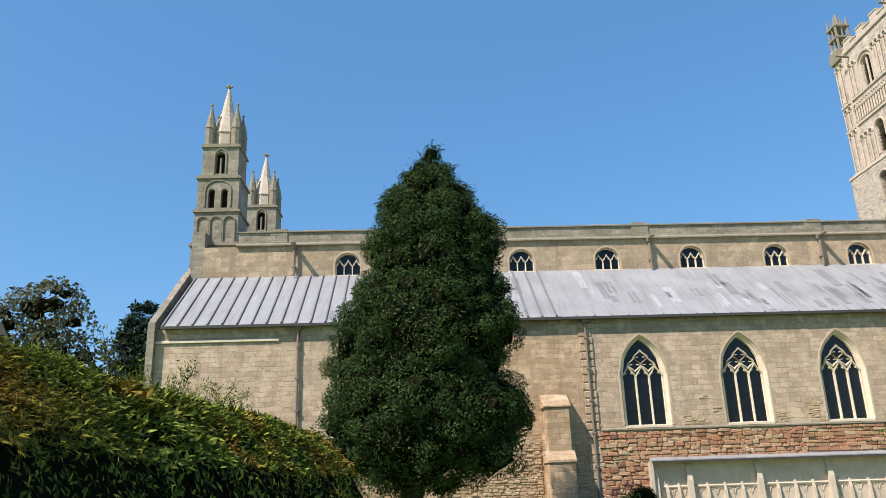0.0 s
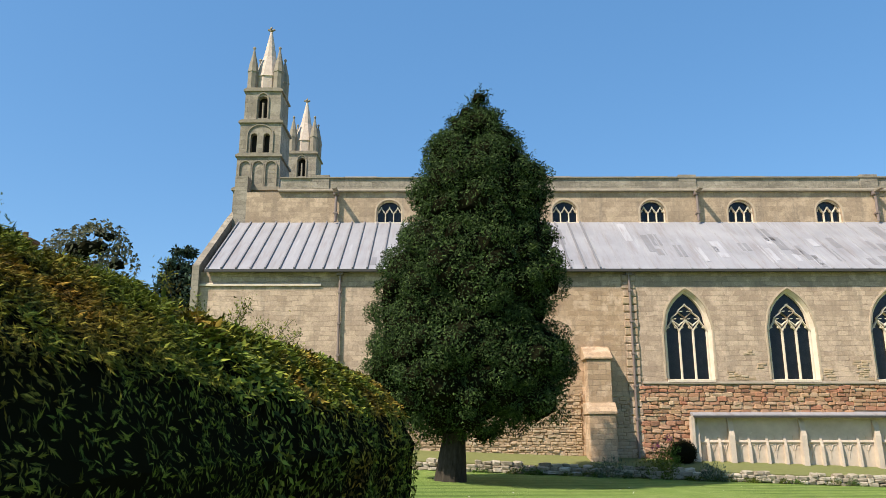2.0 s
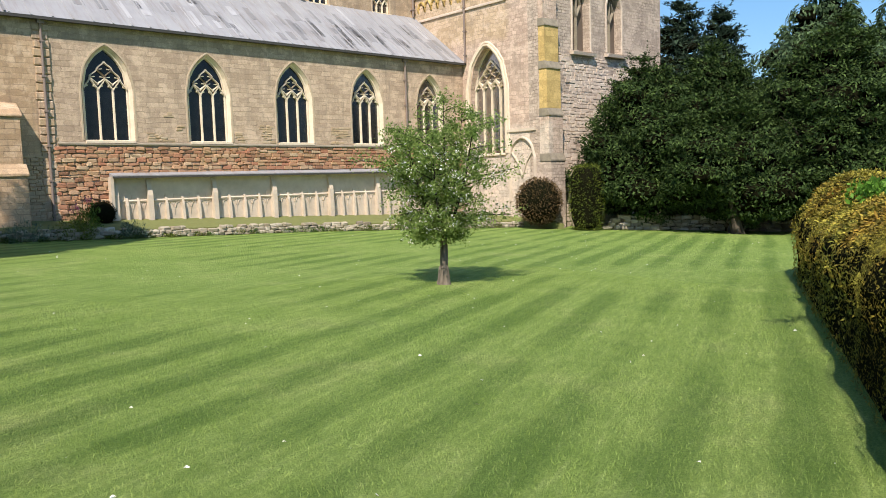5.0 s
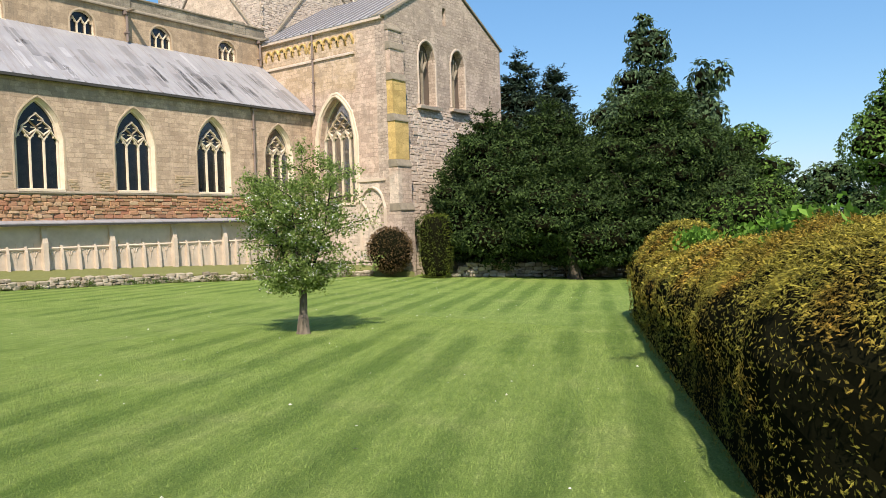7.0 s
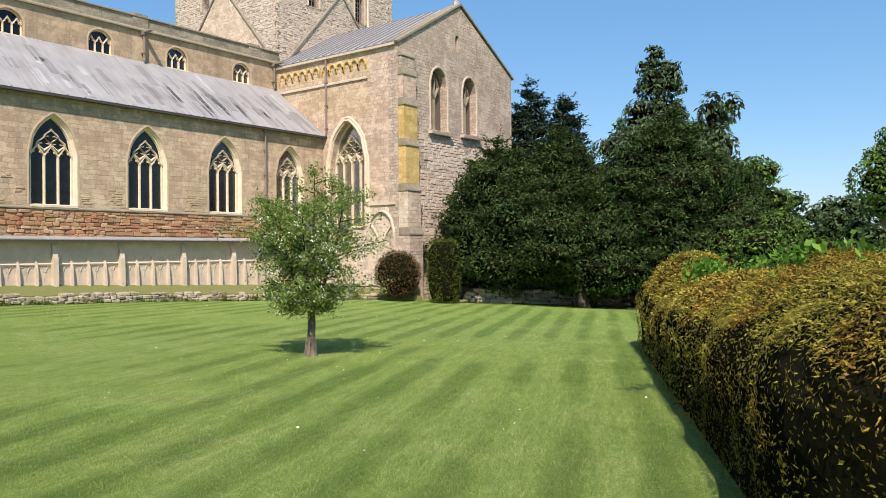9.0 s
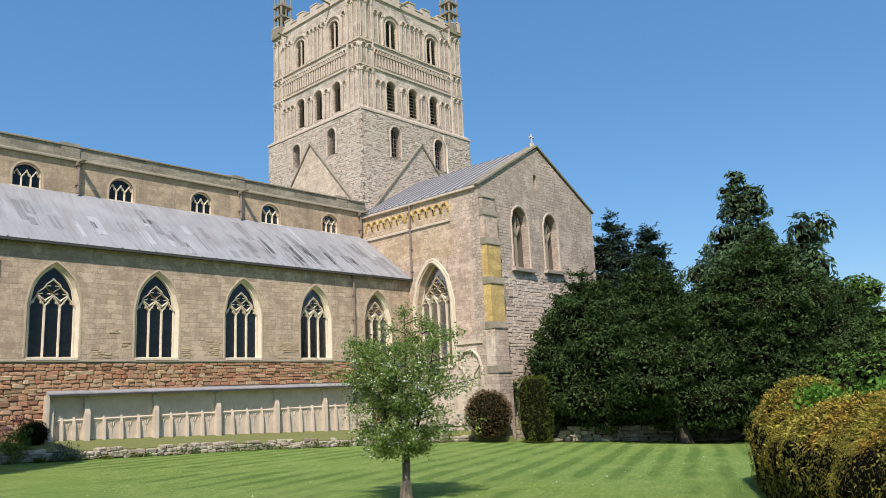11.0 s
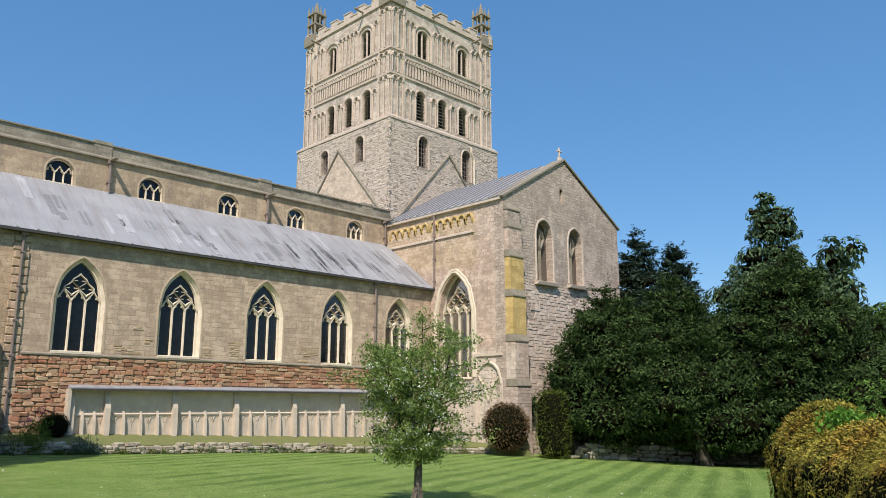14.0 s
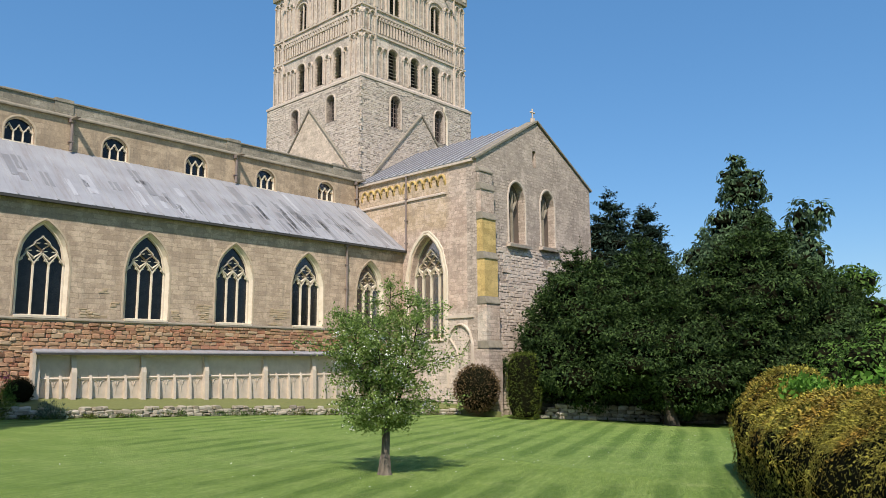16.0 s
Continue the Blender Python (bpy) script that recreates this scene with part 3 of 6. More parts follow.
for k in range(5):
    for s in (-1, 1):
        b = len(NEEDLE)
        y = 0.08 + 0.17 * k
        NEEDLE += [(0, y, 0.02), (s * (0.3 - 0.03 * k), y + 0.17, -0.02), (0, y + 0.1, 0.02)]
        NEEDLE_F.append((b, b + 1, b + 2) if s > 0 else (b, b + 2, b + 1))


SPRIG = ((0, 0, 0), (0.06, 0.5, 0.03), (0, 1.0, -0.06), (-0.06, 0.5, 0.03), (0.02, 0.1, 0), (0.19, 0.46, -0.02), (0.04, 0.36, 0), (0.17, 0.74, -0.04),
         (-0.02, 0.1, 0), (-0.19, 0.46, -0.02), (-0.04, 0.36, 0), (-0.17, 0.74, -0.04))
SPRIG_F = ((0, 1, 2), (0, 2, 3), (4, 5, 6), (6, 7, 1), (8, 10, 9), (10, 3, 11))
SHOOT = ((0, 0, 0), (0.2, 0.5, 0.03), (0, 1.0, -0.05), (-0.2, 0.5, 0.03))
SHOOT_F = ((0, 1, 2), (0, 2, 3))
FROND = ((0, 0, 0), (0.09, 0.45, 0.02), (0, 1.0, -0.06), (-0.09, 0.45, 0.02), (0.03, 0.15, 0.01), (0.34, 0.6, -0.02), (-0.03, 0.15, 0.01), (-0.34, 0.6, -0.02))
FROND_F = ((0, 1, 2), (0, 2, 3), (4, 5, 1), (6, 3, 7))


def fluff(blobs, k, seed, size=0.38):
    """Smaller tufts sitting on the clumps of a crown."""
    rr = random.Random(seed)
    out = []
    for x, y, z, rx, rz in blobs:
        for i in range(k):
            d = Vector((rr.gauss(0, 1), rr.gauss(0, 1), rr.gauss(0.25, 0.9))).normalized()
            s = rr.uniform(0.7, 1.3) * size
            out.append((x + d.x * rx * 0.92, y + d.y * rx * 0.92, z + d.z * rz * 0.92, max(0.16, rx * s), max(0.13, rz * s)))
    return out


def blob_field(blobs, per_area, rng, lump=0.12, droop=0.0, tufts=()):
    """Leaf places over the outer skins of many overlapping clumps (x, y, z, rx, rz)."""
    cs, ws, ns = [], [], []
    b = np.asarray(blobs, float)
    every = np.concatenate((b, np.asarray(tufts, float))) if len(tufts) else b
    for i, (x, y, z, rx, rz) in enumerate(every):
        share = 0.6 if len(tufts) and i < len(b) else 1.0
        n = max(8, int(share * per_area * 4 * math.pi * ((rx * rx * 2 + rx * rz * 1) / 3)))
        d = rng.normal(size=(n, 3))
        d /= np.linalg.norm(d, axis=1, keepdims=True)
        rad = 1 - np.abs(rng.normal(size=(n, 1))) * lump
        p = np.array((x, y, z)) + d * np.array((rx, rx, rz)) * rad
        cs.append(p)
        w = 0.55 * d + rng.normal(size=(n, 3)) * 0.75
        w[:, 2] -= droop
        ws.append(w)
        ns.append(d + np.array((0, 0, 0.3)))
    c, w, m = np.concatenate(cs), np.concatenate(ws), np.concatenate(ns)
    inside = np.zeros(len(c), int)
    for x, y, z, rx, rz in b:
        q = (c - (x, y, z)) / (rx * 0.8, rx * 0.8, rz * 0.8)
        inside += (q * q).sum(1) < 1
    keep = inside == 0
    return c[keep], w[keep], m[keep]


def bough_tips(blobs, k, rng, length, rise=0.25, reach=0.85, step=0.17):
    """Places along pointed sprays that stand out from the clumps of a crown: centres, ways, sizes."""
    cs, ws, ss = [], [], []
    middle = np.mean(np.asarray(blobs, float)[:, :2], axis=0)
    for x, y, z, rx, rz in blobs:
        for i in range(k):
            d = rng.normal(size=3)
            d[2] = abs(d[2]) * 0.55 - 0.12
            d[:2] += 0.8 * (np.array((x, y)) - middle) / (np.linalg.norm(np.array((x, y)) - middle) + 0.3)
            d /= np.linalg.norm(d)
            p = np.array((x, y, z)) + d * np.array((rx, rx, rz)) * reach
            ln = length * rng.uniform(0.5, 1.3)
            d = d + np.array((0, 0, rise))
            d /= np.linalg.norm(d)
            side = np.cross(d, (0, 0, 1.0))
            m = max(3, int(ln / step))
            for j in range(m):
                t = j / m
                for s in (-1, 1):
                    cs.append(p + d * ln * t + rng.normal(size=3) * 0.03)
                    ws.append(d * 0.75 + side * s * (0.85 - 0.45 * t) + rng.normal(size=3) * 0.18)
                    ss.append((1.15 - 0.6 * t) * rng.uniform(0.8, 1.2))
    return np.array(cs), np.array(ws), np.array(ss)


def core_mesh(name, blobs, scale, material, parent):
    """A solid mass inside a crown; its near-black colour stands in for inner shade."""
    bm = bmesh.new()
    for x, y, z, rx, rz in blobs:
        m = Matrix.Translation((x, y, z)) @ Matrix.Diagonal((rx * scale, rx * scale, rz * scale, 1))
        got = bmesh.ops.create_icosphere(bm, subdivisions=1, radius=1, matrix=m)
        for v in got["verts"]:
            v.co += (Vector((x, y, z)) - v.co) * (0.18 * noise.noise(v.co * 1.7))
    return part(name, bm, material, parent)


# ---- ground ----
def ground_z(x, y):
    x, y = min(max(x, -40), 60), min(max(y, -70), 30)
    return 0.40 - 0.035 * (x - 0.7) + 0.015 * (y + 3)


def build_ground():
    def steps(lo, hi, step):
        near = [lo + step * i for i in range(int((hi - lo) / step) + 1)]
        return [lo - 2500, lo - 600, lo - 150, lo - 40, lo - 12] + near + [hi + 12, hi + 40, hi + 150, hi + 600, hi + 2500]

    xs, ys = steps(-46, 64, 2.0), steps(-72, 32, 2.0)
    bm = bmesh.new()
    grid = [[bm.verts.new((x, y, ground_z(x, y) + 0.03 * noise.noise((x * 0.3, y * 0.3, 0)))) for x in xs] for y in ys]
    for j in range(len(ys) - 1):
        for i in range(len(xs) - 1):
            bm.faces.new((grid[j][i], grid[j][i + 1], grid[j + 1][i + 1], grid[j + 1][i]))
    ob = part("ground", bm, M_LAWN)
    tagged(ob, "striped mown green lawn and grassland beyond", "lawn", kind="structure")


build_ground()


def bed_front(x):
    return -2.6 - 0.0077 * (x + 14) if x < 12 else -2.8 - (x - 12) * 0.233


def build_bed():
    """The raised grass strip between the garden wall and the church."""
    bm = bmesh.new()
    xs = [-25 + i * 1.5 for i in range(35)]
    rows = []
    for x in xs:
        y = bed_front(x)
        g = ground_z(x, y)
        rows.append([bm.verts.new(p) for p in ((x, y + 0.3, g - 0.3), (x, y + 0.3, g + 0.42), (x, y + 1.2, g + 0.62 + 0.05 * noise.noise((x, 1, 0))), (x, 0.1, g + 0.9))])
    last = [bm.verts.new(p) for p in ((26.2, -9.6, -1.0), (26.2, -9.6, -0.25), (26.5, -8.6, -0.1), (26.7, -6.0, 0.1))]
    rows.append(last)
    for a, b in zip(rows, rows[1:]):
        for k in range(3):
            bm.faces.new((a[k], b[k], b[k + 1], a[k + 1]))
    ob = part("flower_bed", bm, M_ROUGH_GRASS)
    tagged(ob, "raised grassy bed along the foot of the church wall", "bed", kind="structure")


build_bed()

# ---- nave ----
BAY = 5.54
nave = thing("church_nave", "long cream limestone church nave with lean-to aisle, lead roof and parapet", "church")
X_W, X_E = -25.2, 26.6
WIN_C = [1.19 + 0.01 * i + BAY * i for i in range(5)]
bm = bmesh.new()
put_wall(bm, south(0.0), X_W, X_E, -1.0, 11.2, 0.9, [(c, 2.56, 5.38, 8.1, 10.3, "point") for c in WIN_C])
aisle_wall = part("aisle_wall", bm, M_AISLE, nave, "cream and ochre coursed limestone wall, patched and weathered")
for c in WIN_C:
    window(nave, south(0.0), c, 2.24, 5.38, 8.1, 10.1, 3, splay=0.15, bar=0.1)
# sill course over the rubble base, and the dark course under the eaves
bm = bmesh.new()
put_prism(bm, [(-0.13, 5.14), (-0.13, 5.2), (0.02, 5.3), (0.02, 5.14)], lambda d, z, u: Vector((u, d, z)), -1.4, X_E)
part("string_course", bm, M_CARVED_GREY, nave)
bm = bmesh.new()
put_prism(bm, [(-0.1, 10.42), (-0.1, 10.52), (0.02, 10.58), (0.02, 10.42)], lambda d, z, u: Vector((u, d, z)), X_W - 0.3, -18.6)
part("string_course", bm, M_TRACERY, nave)
# south-west corner and west gable wall of the aisle
bm = bmesh.new()
put_prism(bm, [(-0.35, -1.0), (7.0, -1.0), (7.0, 17.0), (5.2, 15.75), (-0.35, 11.5)], lambda y, z, x: Vector((x, y, z)), X_W - 0.38, X_W)
part("aisle_end_wall", bm, M_GREY, nave, "grey weathered stone gable wall with sloping coping")
# buttress
bm = bmesh.new()
put_box(bm, -4.55, -3.18, -1.35, 0.05, -0.5, 3.55)
put_prism(bm, [(-1.42, 3.55), (-1.42, 3.68), (-1.0, 4.15), (0.02, 4.15), (0.02, 3.55)], lambda y, z, x: Vector((x, y, z)), -4.62, -3.11)
put_box(bm, -4.48, -3.24, -1.0, 0.05, 4.1, 6.35)
put_prism(bm, [(-1.08, 6.35), (-1.08, 6.46), (-0.1, 7.1), (0.02, 7.1), (0.02, 6.35)], lambda y, z, x: Vector((x, y, z)), -4.6, -3.14)
bmesh.ops.bevel(bm, geom=bm.edges[:], offset=0.025, segments=1, affect="EDGES")
part("buttress", bm, M_AISLE, nave, "stepped ashlar buttress with sloping stone tops")
# ragged pilaster beside the pipe
for i in range(24):
    bm = bmesh.new()
    z = 1.0 + i * 0.42
    rr = random.Random(i)
    put_box(bm, -2.15 - rr.random() * 0.1, -1.52 + rr.random() * 0.08, -0.06 - rr.random() * 0.04, 0.02, z, z + 0.38)
    bmesh.ops.bevel(bm, geom=bm.edges[:], offset=0.04, segments=1, affect="EDGES")
    part("stone", bm, M_AISLE if i % 4 else M_TANRUB, aisle_wall)


def lead_slope(parent, name, place, u0, u1, length, material=M_LEAD, roll=0.62, seed=1, ribs=True, patches=0, roll_mat=None, rh=0.085):
    """A lead sheet roof with rolls. place(u, s, h): along the eave, up the slope, off the slope."""
    bm = bmesh.new()
    put_prism(bm, [(0, -0.12), (length, -0.12), (length, 0.0), (0, 0.0)], lambda s, h, u: place(u, s, h), u0, u1)
    roof = part(name, bm, material, parent)
    if ribs:
        k = int((u1 - u0) / roll)
        bm = bmesh.new()
        put_prism(bm, [(-0.05, 0.0), (-0.04, rh), (0.04, rh), (0.05, 0.0)], lambda u, h, s: place(u, s, h), 0.02, length - 0.02)
        me = mesh_from("lead_roll", bm, roll_mat or M_ROLL)
        base = place(0, 0, 0)
        for i in range(k + 1):
            ob = new("lead_roll", me)
            ob.parent = roof
            ob.location = place(u0 + 0.1 + i * (u1 - u0 - 0.2) / k, 0, 0) - base
    rr = random.Random(seed)
    for i in range(patches):
        u, s = u0 + 0.5 + rr.random() ** 0.6 * (u1 - u0 - 1.5), 0.1 + rr.random() * (length - 3.0)
        w, ln = roll * rr.uniform(0.25, 0.6), rr.uniform(0.7, 2.8)
        bm = bmesh.new()
        put_prism(bm, [(s, 0.002), (s + ln, 0.002), (s + ln, 0.012), (s, 0.012)], lambda a, h, b: place(b, a, h), u, u + w)
        part("lead_patch", bm, M_PATCH_DARK if rr.random() < 0.8 else M_PATCH_LIGHT, roof)
    return roof


SL = Vector((0, 5.62, 4.2))
SLL = SL.length
SLD, SLN = SL.normalized(), Vector((0, -4.2, 5.62)).normalized()
aisle_roof_place = lambda u, s, h: Vector((u, -0.36, 11.3)) + SLD * s + SLN * h
lead_slope(nave, "aisle_roof", aisle_roof_place, X_W + 0.3, -3.3, SLL, roll=0.78, seed=4, patches=4)
lead_slope(nave, "aisle_roof", aisle_roof_place, -3.3, X_E, SLL, roll=0.95, seed=9, patches=75, roll_mat=M_LEAD, rh=0.04)
bm = bmesh.new()
put_prism(bm, [(-0.42, 11.14), (-0.42, 11.27), (-0.2, 11.27), (-0.2, 11.14)], lambda d, z, u: Vector((u, d, z)), X_W + 0.3, X_E)
part("gutter", bm, M_GUTTER, nave, "dark eaves gutter")


def downpipe(parent, P, u, z0, z1, r=0.07, hopper=True, off=0.14):
    bm = bmesh.new()
    put_tube(bm, [P(u, z0, -off), P(u, z1, -off)], r, 8)
    if hopper:
        put_prism(bm, [(-off - 0.14, z1 - 0.02), (-off - 0.14, z1 + 0.22), (0.0, z1 + 0.22), (0.0, z1 - 0.02)], lambda d, z, s: P(s, z, d), u - 0.16, u + 0.16)
    z = z0 + 0.5
    while z < z1 - 0.2:
        put_prism(bm, [(-off - r - 0.015, z), (-off - r - 0.015, z + 0.09), (0.0, z + 0.09), (0.0, z)], lambda d, zz, s: P(s, zz, d), u - r - 0.03, u + r + 0.03)
        z += 1.7
    return part("downpipe", bm, M_IRON, parent, "weathered iron rainwater pipe")


downpipe(nave, south(0.0), -1.84, 1.1, 11.0)
downpipe(nave, south(0.0), -17.55, 1.0, 11.0)
downpipe(nave, south(0.0), 21.05, 0.7, 11.0)
# clerestory
Y_C = 5.27
CL_W = [1.24 + 5.53 * k for k in range(-3, 5)]
bm = bmesh.new()
put_wall(bm, south(Y_C), -24.4, 27.0, -1.0, 17.5, 0.9, [(c, 1.56, 15.52, 16.2, 16.95, "round") for c in CL_W])
part("clerestory_wall", bm, M_CLERE, nave, "smooth tan ashlar clerestory wall")
for c in CL_W:
    window(nave, south(Y_C), c, 1.56, 15.52, 16.2, 16.95, 3, kind="round", set_back=0.3, net=False, bar=0.075)
bm = bmesh.new()
put_prism(bm, [(-0.2, 17.5), (-0.2, 17.58), (-0.05, 17.72), (0.9, 17.72), (0.9, 17.5)], lambda d, z, u: Vector((u, Y_C + d, z)), -22.4, 27.2)
part("cornice", bm, M_CARVED_GREY, nave)
bm = bmesh.new()
put_box(bm, -22.3, 27.0, Y_C + 0.02, Y_C + 0.45, 17.72, 18.42)
part("parapet", bm, M_GREY, nave, "grey weathered stone parapet")
for i in range(24):
    a = -22.35 + i * (49.4 / 24)
    bm = bmesh.new()
    put_prism(bm, [(-0.08, 18.42), (-0.08, 18.5), (0.2, 18.58 + 0.02 * (i % 3)), (0.53, 18.5), (0.53, 18.42)], lambda d, z, u: Vector((u, Y_C + d, z)), a, a + 49.4 / 24 - 0.02)
    part("coping", bm, M_CARVED_GREY, nave)
for a in (-20.3, -6.4, 3.0, 14.5, 24.0):
    bm = bmesh.new()
    put_box(bm, a, a + 1.1, Y_C - 0.04, Y_C + 0.5, 17.74, 18.64)
    part("parapet_block", bm, M_GREY, nave)
for x in (-18.7, 4.0, 15.2, 26.3):
    downpipe(nave, south(Y_C), x, 15.5, 17.25, 0.09, True, 0.25)
    bm = bmesh.new()
    put_box(bm, x - 0.13, x + 0.13, Y_C - 1.15, Y_C, 17.38, 17.5)
    part("water_spout", bm, M_CARVED_GREY, nave)
bm = bmesh.new()
put_prism(bm, [(5.8, 17.7), (12.4, 19.4), (19.1, 17.7), (19.1, 17.5), (5.8, 17.5)], lambda y, z, x: Vector((x, y, z)), -22.5, 27.2)
part("nave_roof", bm, M_LEAD, nave)
bm = bmesh.new()
put_box(bm, -24.4, 27.0, 18.9, 19.6, -1, 17.9)
put_box(bm, -25.2, -24.4, 5.27, 19.6, -1, 18.6)
put_box(bm, -20.8, -18.9, 11.6, 13.2, 19.0, 20.4)
part("far_wall", bm, M_GREY, nave)


# cloister panelling on the base of the wall
def build_panels():
    arc = part("cloister_panelling", panel_back(), M_PANEL, nave, "pale stone blind panelling of a lost cloister")
    xs = [1.15, 2.95, 6.65, 10.45, 14.5, 18.25, 22.1]
    P = south(0.0)
    for i, x in enumerate(xs):
        bm = bmesh.new()
        zb = ground_z(x, 0) + 0.7
        put_prism(bm, [(-0.42, zb), (-0.36, 2.5), (-0.2, 3.1), (-0.06, 3.42), (0.0, 3.42), (0.0, zb)], lambda d, z, u: P(u, z, d), x - 0.13, x + 0.13)
        part("pier", bm, M_PANEL, arc)
        if i == len(xs) - 1:
            continue
        gap = xs[i + 1] - x
        n = 4 if i else 3
        for k in range(1, n):
            u = x + gap * k / n
            bm = bmesh.new()
            put_prism(bm, [(-0.3, zb), (-0.22, 1.95), (-0.05, 2.5), (0.0, 2.5), (0.0, zb)], lambda d, z, s: P(s, z, d), u - 0.065, u + 0.065)
            part("mullion", bm, M_PANEL, arc)
        for k in range(n):
            a, b = x + gap * k / n, x + gap * (k + 1) / n
            bm = bmesh.new()
            put_prism(bm, [(-0.1, 2.12), (-0.13, 2.2), (-0.05, 2.26), (0.0, 2.26), (0.0, 2.12)], lambda d, z, s: P(s, z, d), a + 0.04, b - 0.04)
            c = (a + b) / 2
            for lo, hi in ((a, c), (c, b)):
                put_bar(bm, P, arch_pts((lo + hi) / 2, (hi - lo) * 0.8, 1.78, 2.08, "point", 6), 0.05, -0.08, 0.0)
                put_bar(bm, P, [(hi - 0.01, 1.4), (hi - 0.01, 2.5)], 0.05, -0.07, 0.0)
                put_bar(bm, P, arch_pts((lo + hi) / 2, (hi - lo) * 0.8, 2.45, 2.66, "point", 6), 0.045, -0.05, 0.0)
            part("panel_tracery", bm, M_PANEL, arc)
    bm = bmesh.new()
    put_prism(bm, [(-0.62, 3.48), (-0.62, 3.55), (0.0, 3.72), (0.0, 3.48)], lambda d, z, u: P(u, z, d), 0.95, 22.45)
    part("lead_hood", bm, M_LEAD, arc, "narrow lead hood mould")
    bm = bmesh.new()
    put_box(bm, 0.95, 22.45, -0.64, -0.6, 3.4, 3.5)
    part("hood_edge", bm, M_GUTTER, arc)
    bm = bmesh.new()
    put_box(bm, 0.86, 1.02, -0.5, 0.0, 0.9, 3.48)
    part("pier", bm, M_PANEL, arc)


def panel_back():
    bm = bmesh.new()
    put_box(bm, 0.98, 22.35, -0.045, -0.004, 0.0, 3.48)
    return bm


build_panels()


def rubble_stones(parent, x0, x1, z0, z1, material, seed, row=0.2, length=0.5, proud=0.1, cut=None):
    """Courses of rough stones as single pieces that share a few meshes."""
    rr = random.Random(seed)
    forms = []
    for k in range(8):
        bm = bmesh.new()
        got = bmesh.ops.create_cube(bm, size=1)
        bmesh.ops.bevel(bm, geom=bm.edges[:], offset=0.16, segments=1, affect="EDGES")
        for v in bm.verts:
            v.co += Vector((rr.uniform(-0.06, 0.06), rr.uniform(-0.1, 0.1), rr.uniform(-0.08, 0.08)))
        forms.append(mesh_from("stone", bm, material))
    z = z0
    while z < z1 - 0.05:
        h = min(row * rr.uniform(0.75, 1.3), z1 - z)
        x = x0 - rr.random() * 0.3
        while x < x1:
            w = length * rr.uniform(0.5, 1.5)
            if x + w > x1 + 0.2:
                w = x1 + 0.2 - x
            if w > 0.1 and not (cut and cut(x + w / 2, z + h / 2)):
                ob = new("stone", rr.choice(forms))
                ob.parent = parent
                ob.location = (x + w / 2, -0.01, z + h / 2 + rr.uniform(-0.03, 0.03))
                ob.rotation_euler = (0, rr.uniform(-0.07, 0.07), 0)
                ob.scale = (w * 0.96, proud * 2 * rr.uniform(0.5, 1.35), h * rr.uniform(0.8, 1.08))
            x += w
        z += h


# ---- tower ----
TX0, TX1, TY0, TY1 = 27.09, 41.15, 5.64, 19.3
SB = 0.42
tower = thing("church_tower", "massive square pale limestone tower with arcading, louvres and corner pinnacles", "church tower")


def tower_stage(z0, z1, inset, material, w_open, s_open):
    x0, x1, y0, y1 = TX0 + inset, TX1 - inset, TY0 + inset, TY1 - inset
    for P, a, b, ops, nm in ((south(y0), x0, x1, s_open, "south_wall"), (west(x0), y0 + 0.9, y1, w_open, "west_wall")):
        bm = bmesh.new()
        put_wall(bm, P, a, b, z0, z1, 0.9, ops)
        part(nm, bm, material, tower)
    bm = bmesh.new()
    put_box(bm, x0 + 0.9, x1, y1 - 0.9, y1, z0, z1)
    put_box(bm, x1 - 0.9, x1, y0 + 0.9, y1 - 0.9, z0, z1)
    part("rear_wall", bm, material, tower)


SC, WC = (TX0 + TX1) / 2, (TY0 + TY1) / 2
lowS = [(SC - 3.0, 1.2, 23.2, 25.4, 26.1, "round"), (SC + 2.55, 1.2, 23.1, 25.4, 26.1, "round")]
lowW = [(WC - 2.85, 1.15, 23.7, 25.5, 26.15, "round"), (WC + 2.3, 1.15, 23.7, 25.4, 26.0, "round")]
midS = [(SC + o, 1.16, 27.7, 29.95, 30.53, "round") for o in (-2.95, -0.2, 2.55)]
midW = [(WC + o, 1.16, 27.7, 29.95, 30.53, "round") for o in (-3.2, -0.55, 2.1)]
topS = [(SC + o, 1.35, 33.75, 35.9, 36.5, "round") for o in (-2.75, 2.55)]
topW = [(WC + o, 1.35, 33.75, 35.9, 36.5, "round") for o in (-2.95, 2.1)]
tower_stage(14.0, 27.0, 0.0, M_TOWER_LOW, lowW, lowS)
tower_stage(27.0, 31.3, SB, M_TOWER, midW, midS)
tower_stage(31.3, 33.65, SB, M_TOWER, [], [])
tower_stage(33.65, 38.2, SB, M_TOWER, topW, topS)
faces_low = ((south(TY0), lowS), (west(TX0), lowW))
for P, ops in faces_low:
    for uc, w, zs, zp, zt, k in ops:
        louvre(tower, P, uc, w, zs, zp, zt, 7, bars=True)
UP_S, UP_W = south(TY0 + SB), west(TX0 + SB)
for P, ops, n in ((UP_S, midS, 9), (UP_W, midW, 9), (UP_S, topS, 10), (UP_W, topW, 10)):
    for uc, w, zs, zp, zt, k in ops:
        louvre(tower, P, uc, w, zs, zp, zt, n, shaft=n == 10)


